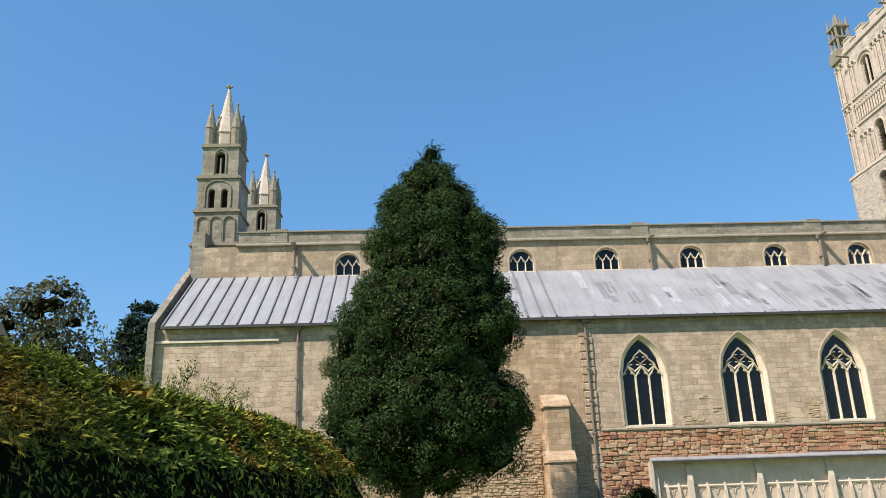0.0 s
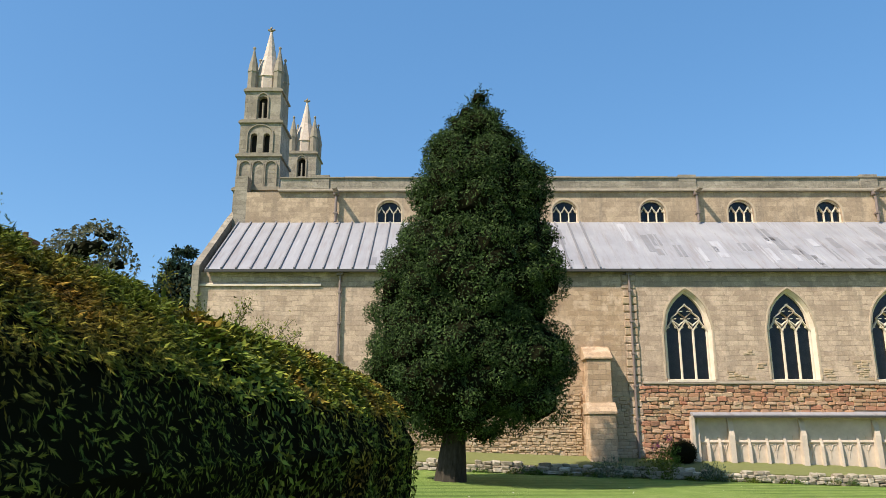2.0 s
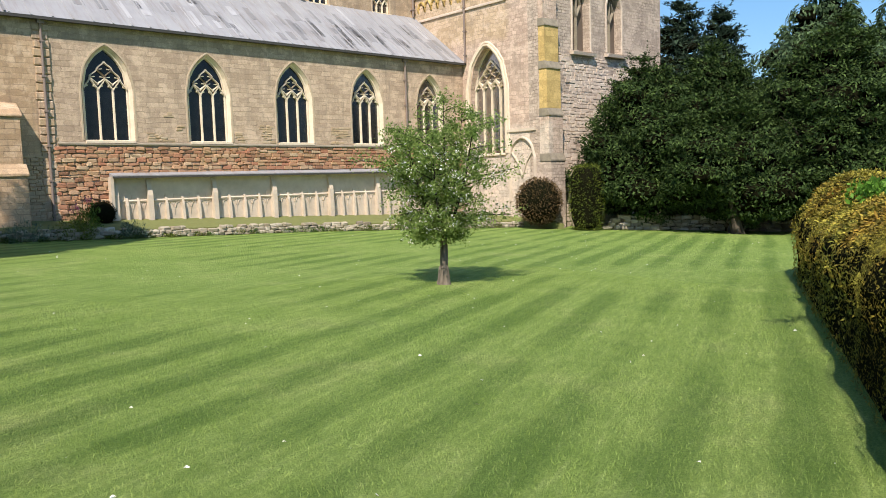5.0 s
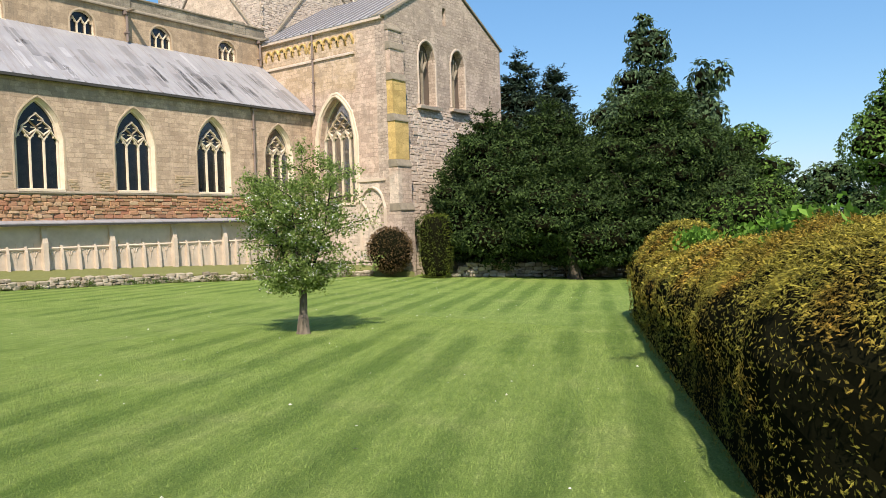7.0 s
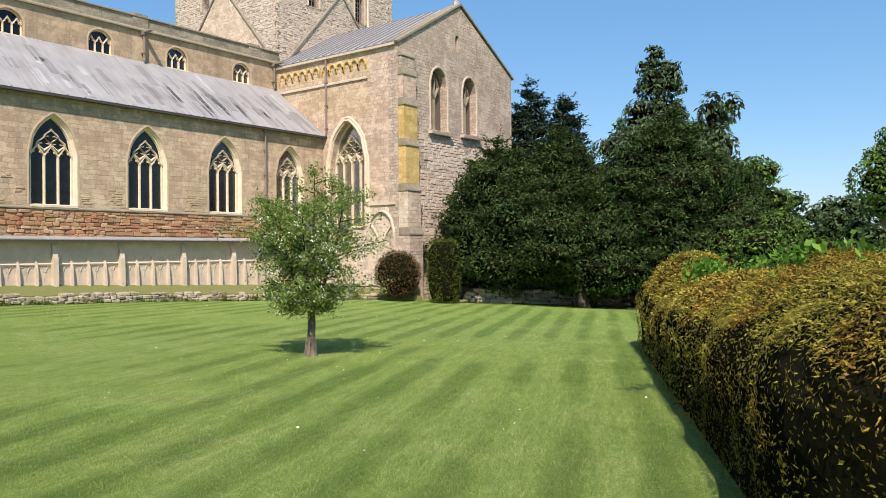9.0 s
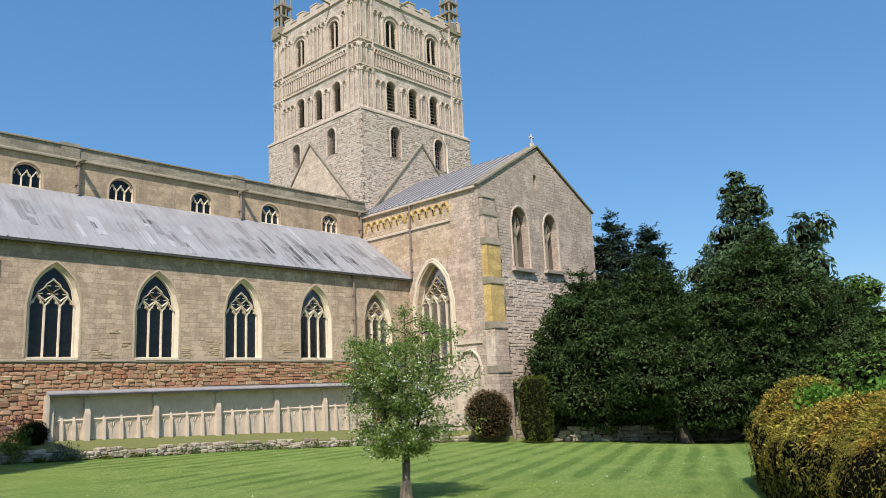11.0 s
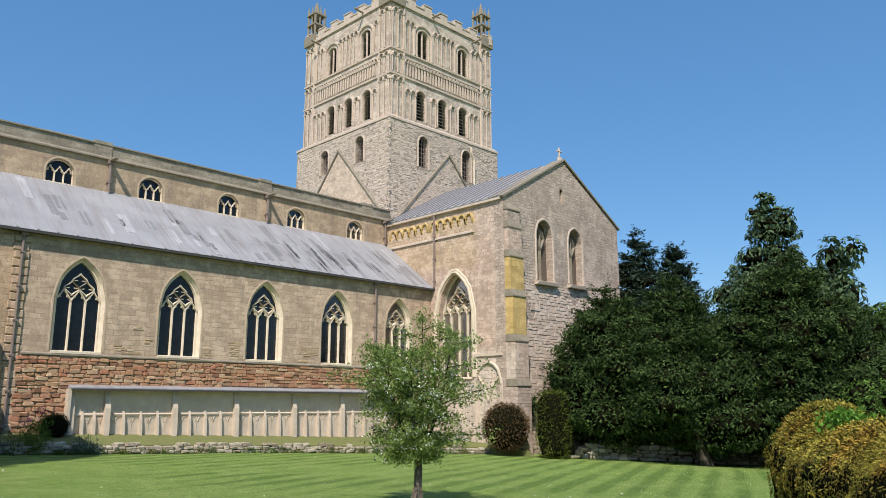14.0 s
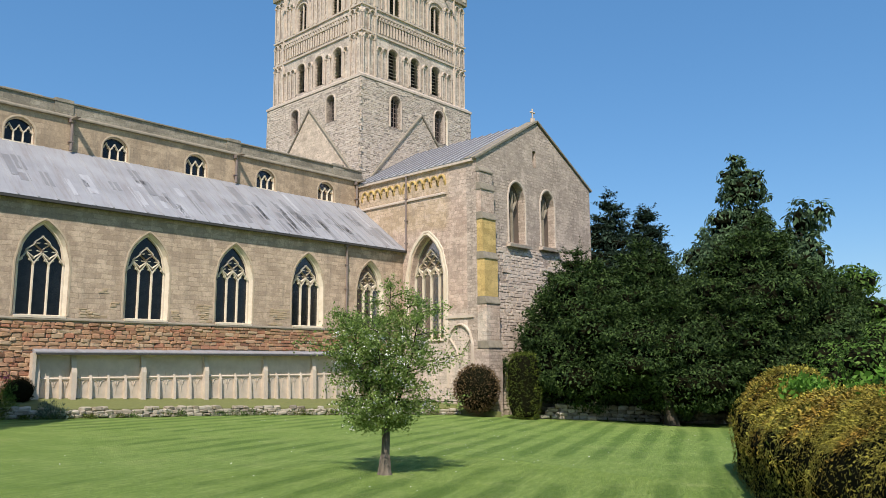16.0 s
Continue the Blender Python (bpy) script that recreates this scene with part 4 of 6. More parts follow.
def ring(z0, z1, proud, inset, name="string_course", mat=M_CARVED):
    x0, x1, y0, y1 = TX0 + inset - proud, TX1 - inset + proud, TY0 + inset - proud, TY1 - inset + proud
    bm = bmesh.new()
    put_box(bm, x0, x1, y0, y0 + 0.4, z0, z1)
    put_box(bm, x0, x0 + 0.4, y0 + 0.4, y1 - 0.4, z0, z1)
    put_box(bm, x1 - 0.4, x1, y0 + 0.4, y1 - 0.4, z0, z1)
    put_box(bm, x0, x1, y1 - 0.4, y1, z0, z1)
    part(name, bm, mat, tower)


ring(26.9, 27.1, 0.08, 0.0)
bm = bmesh.new()
put_prism(bm, [(-0.02, 27.1), (SB + 0.05, 27.5), (SB + 0.05, 27.1)], lambda d, z, u: Vector((u, TY0 + d, z)), TX0, TX1)
part("weathering", bm, M_CARVED, tower)
bm = bmesh.new()
put_prism(bm, [(-0.02, 27.1), (SB + 0.05, 27.5), (SB + 0.05, 27.1)], lambda d, z, u: Vector((TX0 + d, u, z)), TY0 + 0.5, TY1)
part("weathering", bm, M_CARVED, tower)
for z in (31.22, 33.6):
    ring(z, z + 0.16, 0.12, SB)
ring(38.1, 38.3, 0.14, SB, "cornice")


def blind_arch(P_name, w, h, r=0.055, depth=0.2, lower=0.0):
    """The mesh of one blind arch on two shafts, with its foot at the origin and facing its own minus y."""
    bm = bmesh.new()
    P = lambda u, z, d: Vector((u, d, z))
    zs = h - w / 2
    put_bar(bm, P, arch_pts(0, w - 0.06, zs, h, "round", 8), 0.12, -depth, 0.02)
    for s in (-1, 1):
        put_tube(bm, [(s * w / 2, -depth * 0.55, 0), (s * w / 2, -depth * 0.55, zs - 0.12)], r, 6)
        put_box(bm, s * w / 2 - r * 1.6, s * w / 2 + r * 1.6, -depth, 0.0, zs - 0.13, zs + 0.02)
    return mesh_from("blind_arch", bm, M_CARVED)


def place_arch(me, face, u, z):
    ob = new("blind_arch", me)
    ob.parent = tower
    if face == "S":
        ob.matrix_local = Matrix.Translation((u, TY0 + SB, z))
    else:
        ob.matrix_local = Matrix.Translation((TX0 + SB, u, z)) @ Matrix.Rotation(radians(-90), 4, "Z")


A_MID, A_SMALL, A_TOP = blind_arch("a", 0.62, 2.75), blind_arch("b", 0.62, 1.55, 0.045), blind_arch("c", 0.56, 3.1)
A_WIDE, A_CORNER = blind_arch("d", 0.78, 2.45), blind_arch("e", 0.6, 3.75)
A_CORNER_S = blind_arch("f", 0.6, 1.9)
for face, c, mid, top in (("S", SC, midS, topS), ("W", WC, midW, topW)):
    half = (TX1 - TX0) / 2 - SB if face == "S" else (TY1 - TY0) / 2 - SB
    # corner clasps: pairs of tall narrow arches
    for side in (-1, 1):
        for k in (0.42, 1.08):
            u = c + side * (half - k)
            place_arch(A_CORNER, face, u, 27.35)
            place_arch(A_CORNER_S, face, u, 31.45)
            place_arch(A_CORNER, face, u, 33.85)
        bm = bmesh.new()
        P = UP_S if face == "S" else UP_W
        put_bar(bm, P, [(c + side * (half - 1.5), 27.2), (c + side * (half - 1.5), 38.1)], 0.2, -0.16, 0.02)
        part("shaft", bm, M_CARVED, tower)
    u = c - half + 1.95
    while u < c + half - 1.7:
        if all(abs(u - o[0]) > o[1] / 2 + 0.36 for o in mid):
            place_arch(A_MID, face, u, 27.5)
        u += 0.64
    u = c - half + 1.9
    while u < c + half - 1.7:
        place_arch(A_SMALL, face, u, 31.55)
        u += 0.36
    u = c - half + 1.9
    while u < c + half - 1.7:
        if all(abs(u - o[0]) > o[1] / 2 + 0.33 for o in top):
            place_arch(A_TOP, face, u, 33.8)
        u += 0.58
bm = bmesh.new()
put_tube(bm, [(SC + 3.5, TY0 - 0.12, 19.0), (SC + 3.5, TY0 - 0.12, 25.4), (SC + 3.1, TY0 - 0.15, 26.1), (SC + 3.1, TY0 - 0.15, 26.6)], 0.1, 8)
part("downpipe", bm, M_TRACERY, tower, "pale rainwater pipe")
# gable scars
for P, c, name in ((west(TX0), WC + 0.15, "west_gable_scar"), (south(TY0), SC + 0.2, "south_gable_scar")):
    bm = bmesh.new()
    apex = 25.5 if c < 20 else 25.1
    foot = 17.5
    run = (apex - foot) / 1.12
    for s in (-1, 1):
        put_bar(bm, P, [(c, apex), (c + s * min(run, 6.6), apex - min(run, 6.6) * 1.12)], 0.22, -0.14, 0.02)
    part(name, bm, M_CARVED_GREY, tower, "sloping stone scar of an older roof")
    if c < 20:
        bm = bmesh.new()
        tri = [(c, apex - 0.25), (c - 6.0, apex - 6.95), (c + 6.0, apex - 6.95)]
        put_prism(bm, tri, lambda u, z, d: P(u, z, d), -0.05, 0.0)
        part("gable_infill", bm, M_SCAR, tower, "paler stone infill under the old roof line")
# battlements
for face in "SWNE":
    for i in range(13):
        s = -6.2 + i * (12.4 / 12)
        bm = bmesh.new()
        lo, hi = 38.3, 39.25 if i % 2 == 0 else 38.75
        y0, y1, x0, x1 = TY0 + SB, TY1 - SB, TX0 + SB, TX1 - SB
        if face in "SN":
            y = y0 if face == "S" else y1 - 0.4
            put_box(bm, SC + s - 0.515, SC + s + 0.515, y, y + 0.4, lo, hi)
            put_box(bm, SC + s - 0.53, SC + s + 0.53, y - 0.06, y + 0.46, hi, hi + 0.1)
        else:
            x = x0 if face == "W" else x1 - 0.4
            put_box(bm, x, x + 0.4, WC + s - 0.515, WC + s + 0.515, lo, hi)
            put_box(bm, x - 0.06, x + 0.46, WC + s - 0.53, WC + s + 0.53, hi, hi + 0.1)
        part("merlon" if i % 2 == 0 else "crenel", bm, M_CARVED, tower)
bm = bmesh.new()
put_box(bm, TX0 + SB + 0.3, TX1 - SB - 0.3, TY0 + SB + 0.3, TY1 - SB - 0.3, 37.9, 38.15)
part("tower_roof", bm, M_LEAD, tower)
for u, zf in ((SC - 1.6, 38.3), (SC + 3.9, 37.7)):
    bm = bmesh.new()
    put_tube(bm, [(u, TY0 + SB, zf), (u + 0.15, TY0 - 0.75, zf + 0.12)], 0.1, 6)
    part("water_spout", bm, M_CARVED_GREY, tower)
for u, zf in ((WC - 2.6, 38.3), (WC + 4.2, 37.6)):
    bm = bmesh.new()
    put_tube(bm, [(TX0 + SB, u, zf), (TX0 - 0.75, u, zf + 0.12)], 0.1, 6)
    part("water_spout", bm, M_CARVED_GREY, tower)


def corner_pinnacle():
    """An open two-storey lantern with a cluster of small spires."""
    pin = thing("pinnacle", "", "")
    bm = bmesh.new()
    put_box(bm, -0.85, 0.85, -0.85, 0.85, 0, 1.0)
    for z in (1.0, 2.25, 3.4):
        put_box(bm, -0.72, 0.72, -0.72, 0.72, z, z + 0.16)
    part("base", bm, M_CARVED_GREY, pin)
    for sx in (-1, 0, 1):
        for sy in (-1, 0, 1):
            if sx == 0 and sy == 0:
                continue
            bm = bmesh.new()
            r = 0.12 if sx and sy else 0.07
            put_tube(bm, [(sx * 0.56, sy * 0.56, 1.0), (sx * 0.56, sy * 0.56, 3.4)], r, 6)
            put_tube(bm, [(sx * 0.56, sy * 0.56, 3.5), (sx * 0.56, sy * 0.56, 3.95), (sx * 0.56, sy * 0.56, 4.45)], [r * 1.2, r * 0.9, 0.02], 6)
            part("shaft", bm, M_CARVED_GREY, pin)
    bm = bmesh.new()
    put_tube(bm, [(0, 0, 3.5), (0, 0, 4.0), (0, 0, 5.1)], [0.42, 0.3, 0.03], 8)
    part("spirelet", bm, M_CARVED_GREY, pin)
    return pin


pin = corner_pinnacle()
corners = [(TX0 + SB + 0.6, TY0 + SB + 0.6), (TX1 - SB - 0.6, TY0 + SB + 0.6), (TX0 + SB + 0.6, TY1 - SB - 0.6), (TX1 - SB - 0.6, TY1 - SB - 0.6)]
for i, (x, y) in enumerate(corners):
    for o in pin.children:
        q = o if i == 3 else o.copy()
        if i != 3:
            scene.collection.objects.link(q)
        q.parent = tower
        q.name = "pinnacle_" + o.name.split(".")[0]
        q.location = (x, y, 38.0)
bpy.data.objects.remove(pin)

# ---- transept ----
tran = thing("church_transept", "tall gabled limestone transept in pink and ochre stone with large window", "church")
RX0, RX1, RY = 26.62, 41.28, -7.32
RC = (RX0 + RX1) / 2
bm = bmesh.new()
put_wall(bm, west(RX0), RY + 0.9, TY0 + 0.2, -1.6, 17.2, 0.9, [(-2.45, 3.3, 4.6, 9.3, 12.2, "point")])
part("west_wall", bm, M_TRAN, tran, "patched wall of pink, ochre and white limestone")
window(tran, west(RX0), -2.45, 3.3, 4.6, 9.3, 12.2, 4, set_back=0.6, bar=0.1)
bm = bmesh.new()
for k, (w, pr) in enumerate(((3.75, 0.12), (4.15, 0.06))):
    put_bar(bm, west(RX0), [(-2.45 - w / 2, 4.6)] + [(-2.45 + (u + 2.45) * w / 3.3, 9.3 + (z - 9.3) * (1 + 0.07 * (k + 1))) for u, z in arch_pts(-2.45, 3.3, 9.3, 12.2)] + [(-2.45 + w / 2, 4.6)], 0.2, -pr, 0.02)
part("window_arch", bm, M_TRACERY, tran)
bm = bmesh.new()
put_wall(bm, south(RY), RX0, RX1, -2.0, 16.2, 0.9, [(31.25, 1.9, 11.6, 15.1, 16.15, "point"), (35.15, 1.75, 11.75, 15.1, 16.1, "point")])
part("south_wall", bm, M_GABLE, tran, "rough grey-brown rubble gable wall")
bm = bmesh.new()
put_wall(bm, south(RY), 31.9, 35.2, 16.2, 19.4, 0.9, [(33.55, 0.42, 17.75, 18.9, 19.1, "round")])
for pts in ([(RX0, 16.2), (31.9, 16.2), (31.9, 20.25), (RX0, 17.2)], [(35.2, 16.2), (RX1, 16.2), (RX1, 17.2), (35.2, 20.6)], [(31.9, 19.4), (35.2, 19.4), (35.2, 20.6), (RC, 21.35), (31.9, 20.25)]):
    put_prism(bm, pts, lambda u, z, d: Vector((u, RY + d, z)), 0.0, 0.9)
part("gable", bm, M_GABLE, tran)
for uc, w, zs, zt in ((31.25, 1.9, 11.6, 16.15), (35.15, 1.75, 11.75, 16.1)):
    bm = bmesh.new()
    P = south(RY)
    put_bar(bm, P, [(uc - w / 2 - 0.1, zs)] + arch_pts(uc, w + 0.2, 15.1, zt + 0.15) + [(uc + w / 2 + 0.1, zs)], 0.2, -0.06, 0.04)
    blind = part("blind_window", bm, M_CARVED, tran, "deep pointed recess with broken tracery")
    bm = bmesh.new()
    put_box(bm, uc - w / 2, uc + w / 2, RY + 0.6, RY + 0.7, zs, zt)
    part("recess_back", bm, M_RECESS, blind)
    bm = bmesh.new()
    put_bar(bm, P, [(uc - 0.1, zs), (uc - 0.1, zt - 0.6)], 0.13, 0.3, 0.5)
    put_bar(bm, P, [(uc - 0.1, zt - 2.2), (uc - 0.5, zt - 1.4), (uc - 0.75, zt - 1.3)], 0.11, 0.3, 0.5)
    put_bar(bm, P, [(uc - 0.1, zt - 2.2), (uc + 0.4, zt - 1.3), (uc + 0.1, zt - 0.7)], 0.11, 0.3, 0.5)
    part("tracery", bm, M_CARVED_GREY, blind)
    bm = bmesh.new()
    put_prism(bm, [(-0.35, zs - 0.35), (-0.4, zs - 0.16), (0.3, zs), (0.3, zs - 0.35)], lambda d, z, u: P(u, z, d), uc - w / 2 - 0.35, uc + w / 2 + 0.35)
    part("sill", bm, M_CARVED, blind)
# near-black sheet behind the slit window, its shade painted on
bm = bmesh.new()
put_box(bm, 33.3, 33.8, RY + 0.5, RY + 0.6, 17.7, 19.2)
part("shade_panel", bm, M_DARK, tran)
# coping, cross
for a, b in (((RX0 - 0.2, 17.15), (RC, 21.55)), ((RC, 21.55), (RX1 + 0.25, 17.15))):
    bm = bmesh.new()
    put_bar(bm, lambda u, z, d: Vector((u, RY + d, z)), [a, b], 0.24, -0.14, 0.95)
    part("coping", bm, M_CARVED_GREY, tran)
bm = bmesh.new()
put_tube(bm, [(RC, RY + 0.35, 21.5), (RC, RY + 0.35, 21.85)], 0.2, 6)
put_tube(bm, [(RC, RY + 0.35, 21.8), (RC, RY + 0.35, 22.65)], 0.07, 6)
put_tube(bm, [(RC - 0.28, RY + 0.35, 22.35), (RC + 0.28, RY + 0.35, 22.35)], 0.07, 6)
part("gable_cross", bm, M_CARVED, tran)
# roof
for s in (-1, 1):
    ea = RX0 - 0.25 if s < 0 else RX1 + 0.25
    d = Vector((RC - ea, 0, 4.3))
    nn = Vector((-4.3 * s * -1, 0, abs(RC - ea)))
    nn = Vector((4.3 * (1 if s > 0 else -1), 0, abs(RC - ea))).normalized()
    lead_slope(tran, "roof_slope", lambda u, t, h, ea=ea, d=d, nn=nn: Vector((ea, u, 17.2)) + d.normalized() * t + nn * h, RY + 0.3, TY0, d.length, roll=0.8, seed=3)
bm = bmesh.new()
put_box(bm, RX0 - 0.22, RX0 + 0.1, RY + 0.2, TY0, 16.98, 17.2)
part("cornice", bm, M_CARVED, tran)
bm = bmesh.new()
put_box(bm, RX1 - 0.9, RX1, RY + 0.9, TY0, -2, 17.2)
part("east_wall", bm, M_GREY, tran)
# corbel arcade under the cornice
ARC = None
for i in range(12):
    u = 4.35 - i * 0.74 - (0.25 if i > 5 else 0)
    bm = bmesh.new()
    P = west(RX0)
    put_bar(bm, P, arch_pts(u, 0.6, 16.1, 16.5, "round", 8), 0.16, -0.13, 0.01)
    for s in (-1, 1):
        put_prism(bm, [(-0.15, 16.15), (-0.15, 16.0), (-0.02, 15.72), (0.01, 15.72), (0.01, 16.15)], lambda d, z, q: P(q, z, d), u + s * 0.36 - 0.07, u + s * 0.36 + 0.07)
    part("corbel_arch", bm, M_YELLOW, tran)
bm = bmesh.new()
put_prism(bm, [(-0.12, 15.02), (-0.12, 15.14), (0.01, 15.22), (0.01, 15.02)], lambda d, z, u: Vector((RX0 + d, u, z)), -4.5, 5.4)
part("string_course", bm, M_CARVED, tran)
downpipe(tran, west(RX0), -0.45, 11.3, 17.0, 0.08, False)
# angle buttress
stages = ((-1.5, 3.9, 0.95, M_GABLE), (4.1, 6.9, 0.8, M_TRAN), (7.2, 10.0, 0.66, M_YELLOW), (10.3, 12.8, 0.52, M_YELLOW), (13.1, 14.9, 0.4, M_TRAN), (15.1, 16.2, 0.28, M_GABLE))
but = None
for i, (a, b, pr, mat) in enumerate(stages):
    bm = bmesh.new()
    put_box(bm, RX0 + 0.02, RX0 + 1.45, RY - pr, RY + 0.02, a, b)
    o = part("buttress_stage", bm, mat, tran)
    bm = bmesh.new()
    nxt = stages[i + 1][2] if i + 1 < len(stages) else 0.0
    put_prism(bm, [(-pr - 0.06, b), (-pr - 0.06, b + 0.08), (-nxt, b + 0.5), (0.01, b + 0.5), (0.01, b)], lambda d, z, u: Vector((u, RY + d, z)), RX0 - 0.03, RX0 + 1.5)
    part("weathering", bm, M_CARVED_GREY, o)
bm = bmesh.new()
put_bar(bm, west(RX0), [(-6.9, 1.2), (-6.9, 4.2)] + arch_pts(-5.75, 2.3, 4.2, 5.6) + [(-4.6, 4.2), (-4.6, 1.2)], 0.16, -0.16, 0.02)
for s in (-1, 1):
    put_bar(bm, west(RX0), [(-5.75, 2.9), (-5.75 + s * 0.4, 3.9), (-5.75 + s * 0.95, 4.6)], 0.13, -0.12, 0.02)
put_box(bm, RX0 - 0.1, RX0 + 0.01, -7.0, -4.4, 6.0, 6.2)
part("blind_arch", bm, M_PANEL, tran, "pale remains of a vaulted doorway")

# ---- west turrets ----
def build_turret(x, y, group="turrets of the west front"):
    t = thing("west_turret", "slender weathered limestone turret with arcades, corner pinnacles and spire", "turret", group)
    levels = ((-1, 18.0, 1.5, 0), (18.0, 20.35, 1.42, 3), (20.5, 22.75, 1.36, 2), (22.75, 25.1, 1.2, 1), (25.1, 26.2, 1.15, 0))
    for i, (z0, z1, r, arches) in enumerate(levels):
        if i == 4:
            continue
        bm = bmesh.new()
        if arches in (1, 2):
            ops = [(0, 0.62, z0 + 0.35, z1 - 0.7, z1 - 0.42, "round")] if arches == 1 else [(s * 0.42, 0.42, z0 + 0.1, z0 + 1.25, z0 + 1.45, "round") for s in (-1, 1)]
            put_wall(bm, lambda u, z, d: Vector((u, -r + d, z)), -r, r, z0, z1, 0.4, ops)
            put_wall(bm, lambda u, z, d: Vector((-r + d, u, z)), -r + 0.4, r, z0, z1, 0.4, ops)
            put_box(bm, r - 0.4, r, -r + 0.4, r, z0, z1)
            put_box(bm, -r + 0.4, r - 0.4, r - 0.4, r, z0, z1)
        else:
            put_box(bm, -r, r, -r, r, z0, z1)
        stage = part("stage", bm, M_GREY, t)
        if arches:
            bm = bmesh.new()
            P = lambda u, z, d: Vector((u, -r + d, z))
            if arches == 3:
                for k in (-1, 0, 1):
                    put_bar(bm, P, [(k * 0.85 - 0.38, z0 + 0.1)] + arch_pts(k * 0.85, 0.76, z1 - 0.75, z1 - 0.38, "round", 8) + [(k * 0.85 + 0.38, z0 + 0.1)], 0.12, -0.1, 0.02)
            else:
                ww = 0.8 if arches == 1 else 1.7
                put_bar(bm, P, [(-ww / 2, z0 + 0.2)] + arch_pts(0, ww, z1 - 0.75 if arches == 1 else z1 - 0.9, z1 - 0.2, "round", 10) + [(ww / 2, z0 + 0.2)], 0.12, -0.07, 0.02)
                put_tube(bm, [(0, -r + 0.15, z0 + 0.1), (0, -r + 0.15, z0 + 1.5)], 0.08, 6)
            part("arcade", bm, M_CARVED_GREY, stage)
            # near-black box behind the arches, standing in for shade inside the turret
            bm = bmesh.new()
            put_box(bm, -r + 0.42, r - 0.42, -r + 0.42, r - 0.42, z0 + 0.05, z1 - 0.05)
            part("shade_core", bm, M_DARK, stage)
        bm = bmesh.new()
        put_prism(bm, [(-r - 0.12, z1 - 0.08), (-r - 0.12, z1 + 0.04), (-r + 0.1, z1 + 0.16), (r - 0.1, z1 + 0.16), (r + 0.12, z1 + 0.04), (r + 0.12, z1 - 0.08)], lambda a, z, b: Vector((a, b, z)), -r - 0.12, r + 0.12)
        part("string_course", bm, M_CARVED_GREY, stage)
    bm = bmesh.new()
    put_tube(bm, [(0, 0, 25.1), (0, 0, 26.3), (0, 0, 26.35), (0, 0, 28.0), (0, 0, 28.05), (0, 0, 30.1)], [0.95, 0.95, 1.02, 0.5, 0.46, 0.08], 10)
    part("spire", bm, M_CARVED, t, "stone spire with a leafy finial")
    bm = bmesh.new()
    put_tube(bm, [(0, 0, 30.05), (0, 0, 30.5)], 0.05, 6)
    for a in range(4):
        c, s = math.cos(a * math.pi / 2), math.sin(a * math.pi / 2)
        put_tube(bm, [(c * 0.03, s * 0.03, 30.2), (c * 0.24, s * 0.24, 30.32)], 0.08, 5)
    part("finial", bm, M_CARVED_GREY, t)
    for sx in (-1, 1):
        for sy in (-1, 1):
            bm = bmesh.new()
            cx, cy = sx * 0.88, sy * 0.88
            put_tube(bm, [(cx, cy, 25.1), (cx, cy, 26.5), (cx, cy, 26.55), (cx, cy, 27.3), (cx, cy, 27.35), (cx, cy, 28.3)], [0.34, 0.34, 0.38, 0.27, 0.24, 0.04], 8)
            put_tube(bm, [(cx, cy, 28.2), (cx, cy, 28.4), (cx, cy, 28.5)], [0.05, 0.12, 0.05], 6)
            part("corner_pinnacle", bm, M_CARVED_GREY, t)
    t.location = (x, y, 0)
    return t


build_turret(-24.05, 7.7)
build_turret(-23.6, 19.4)


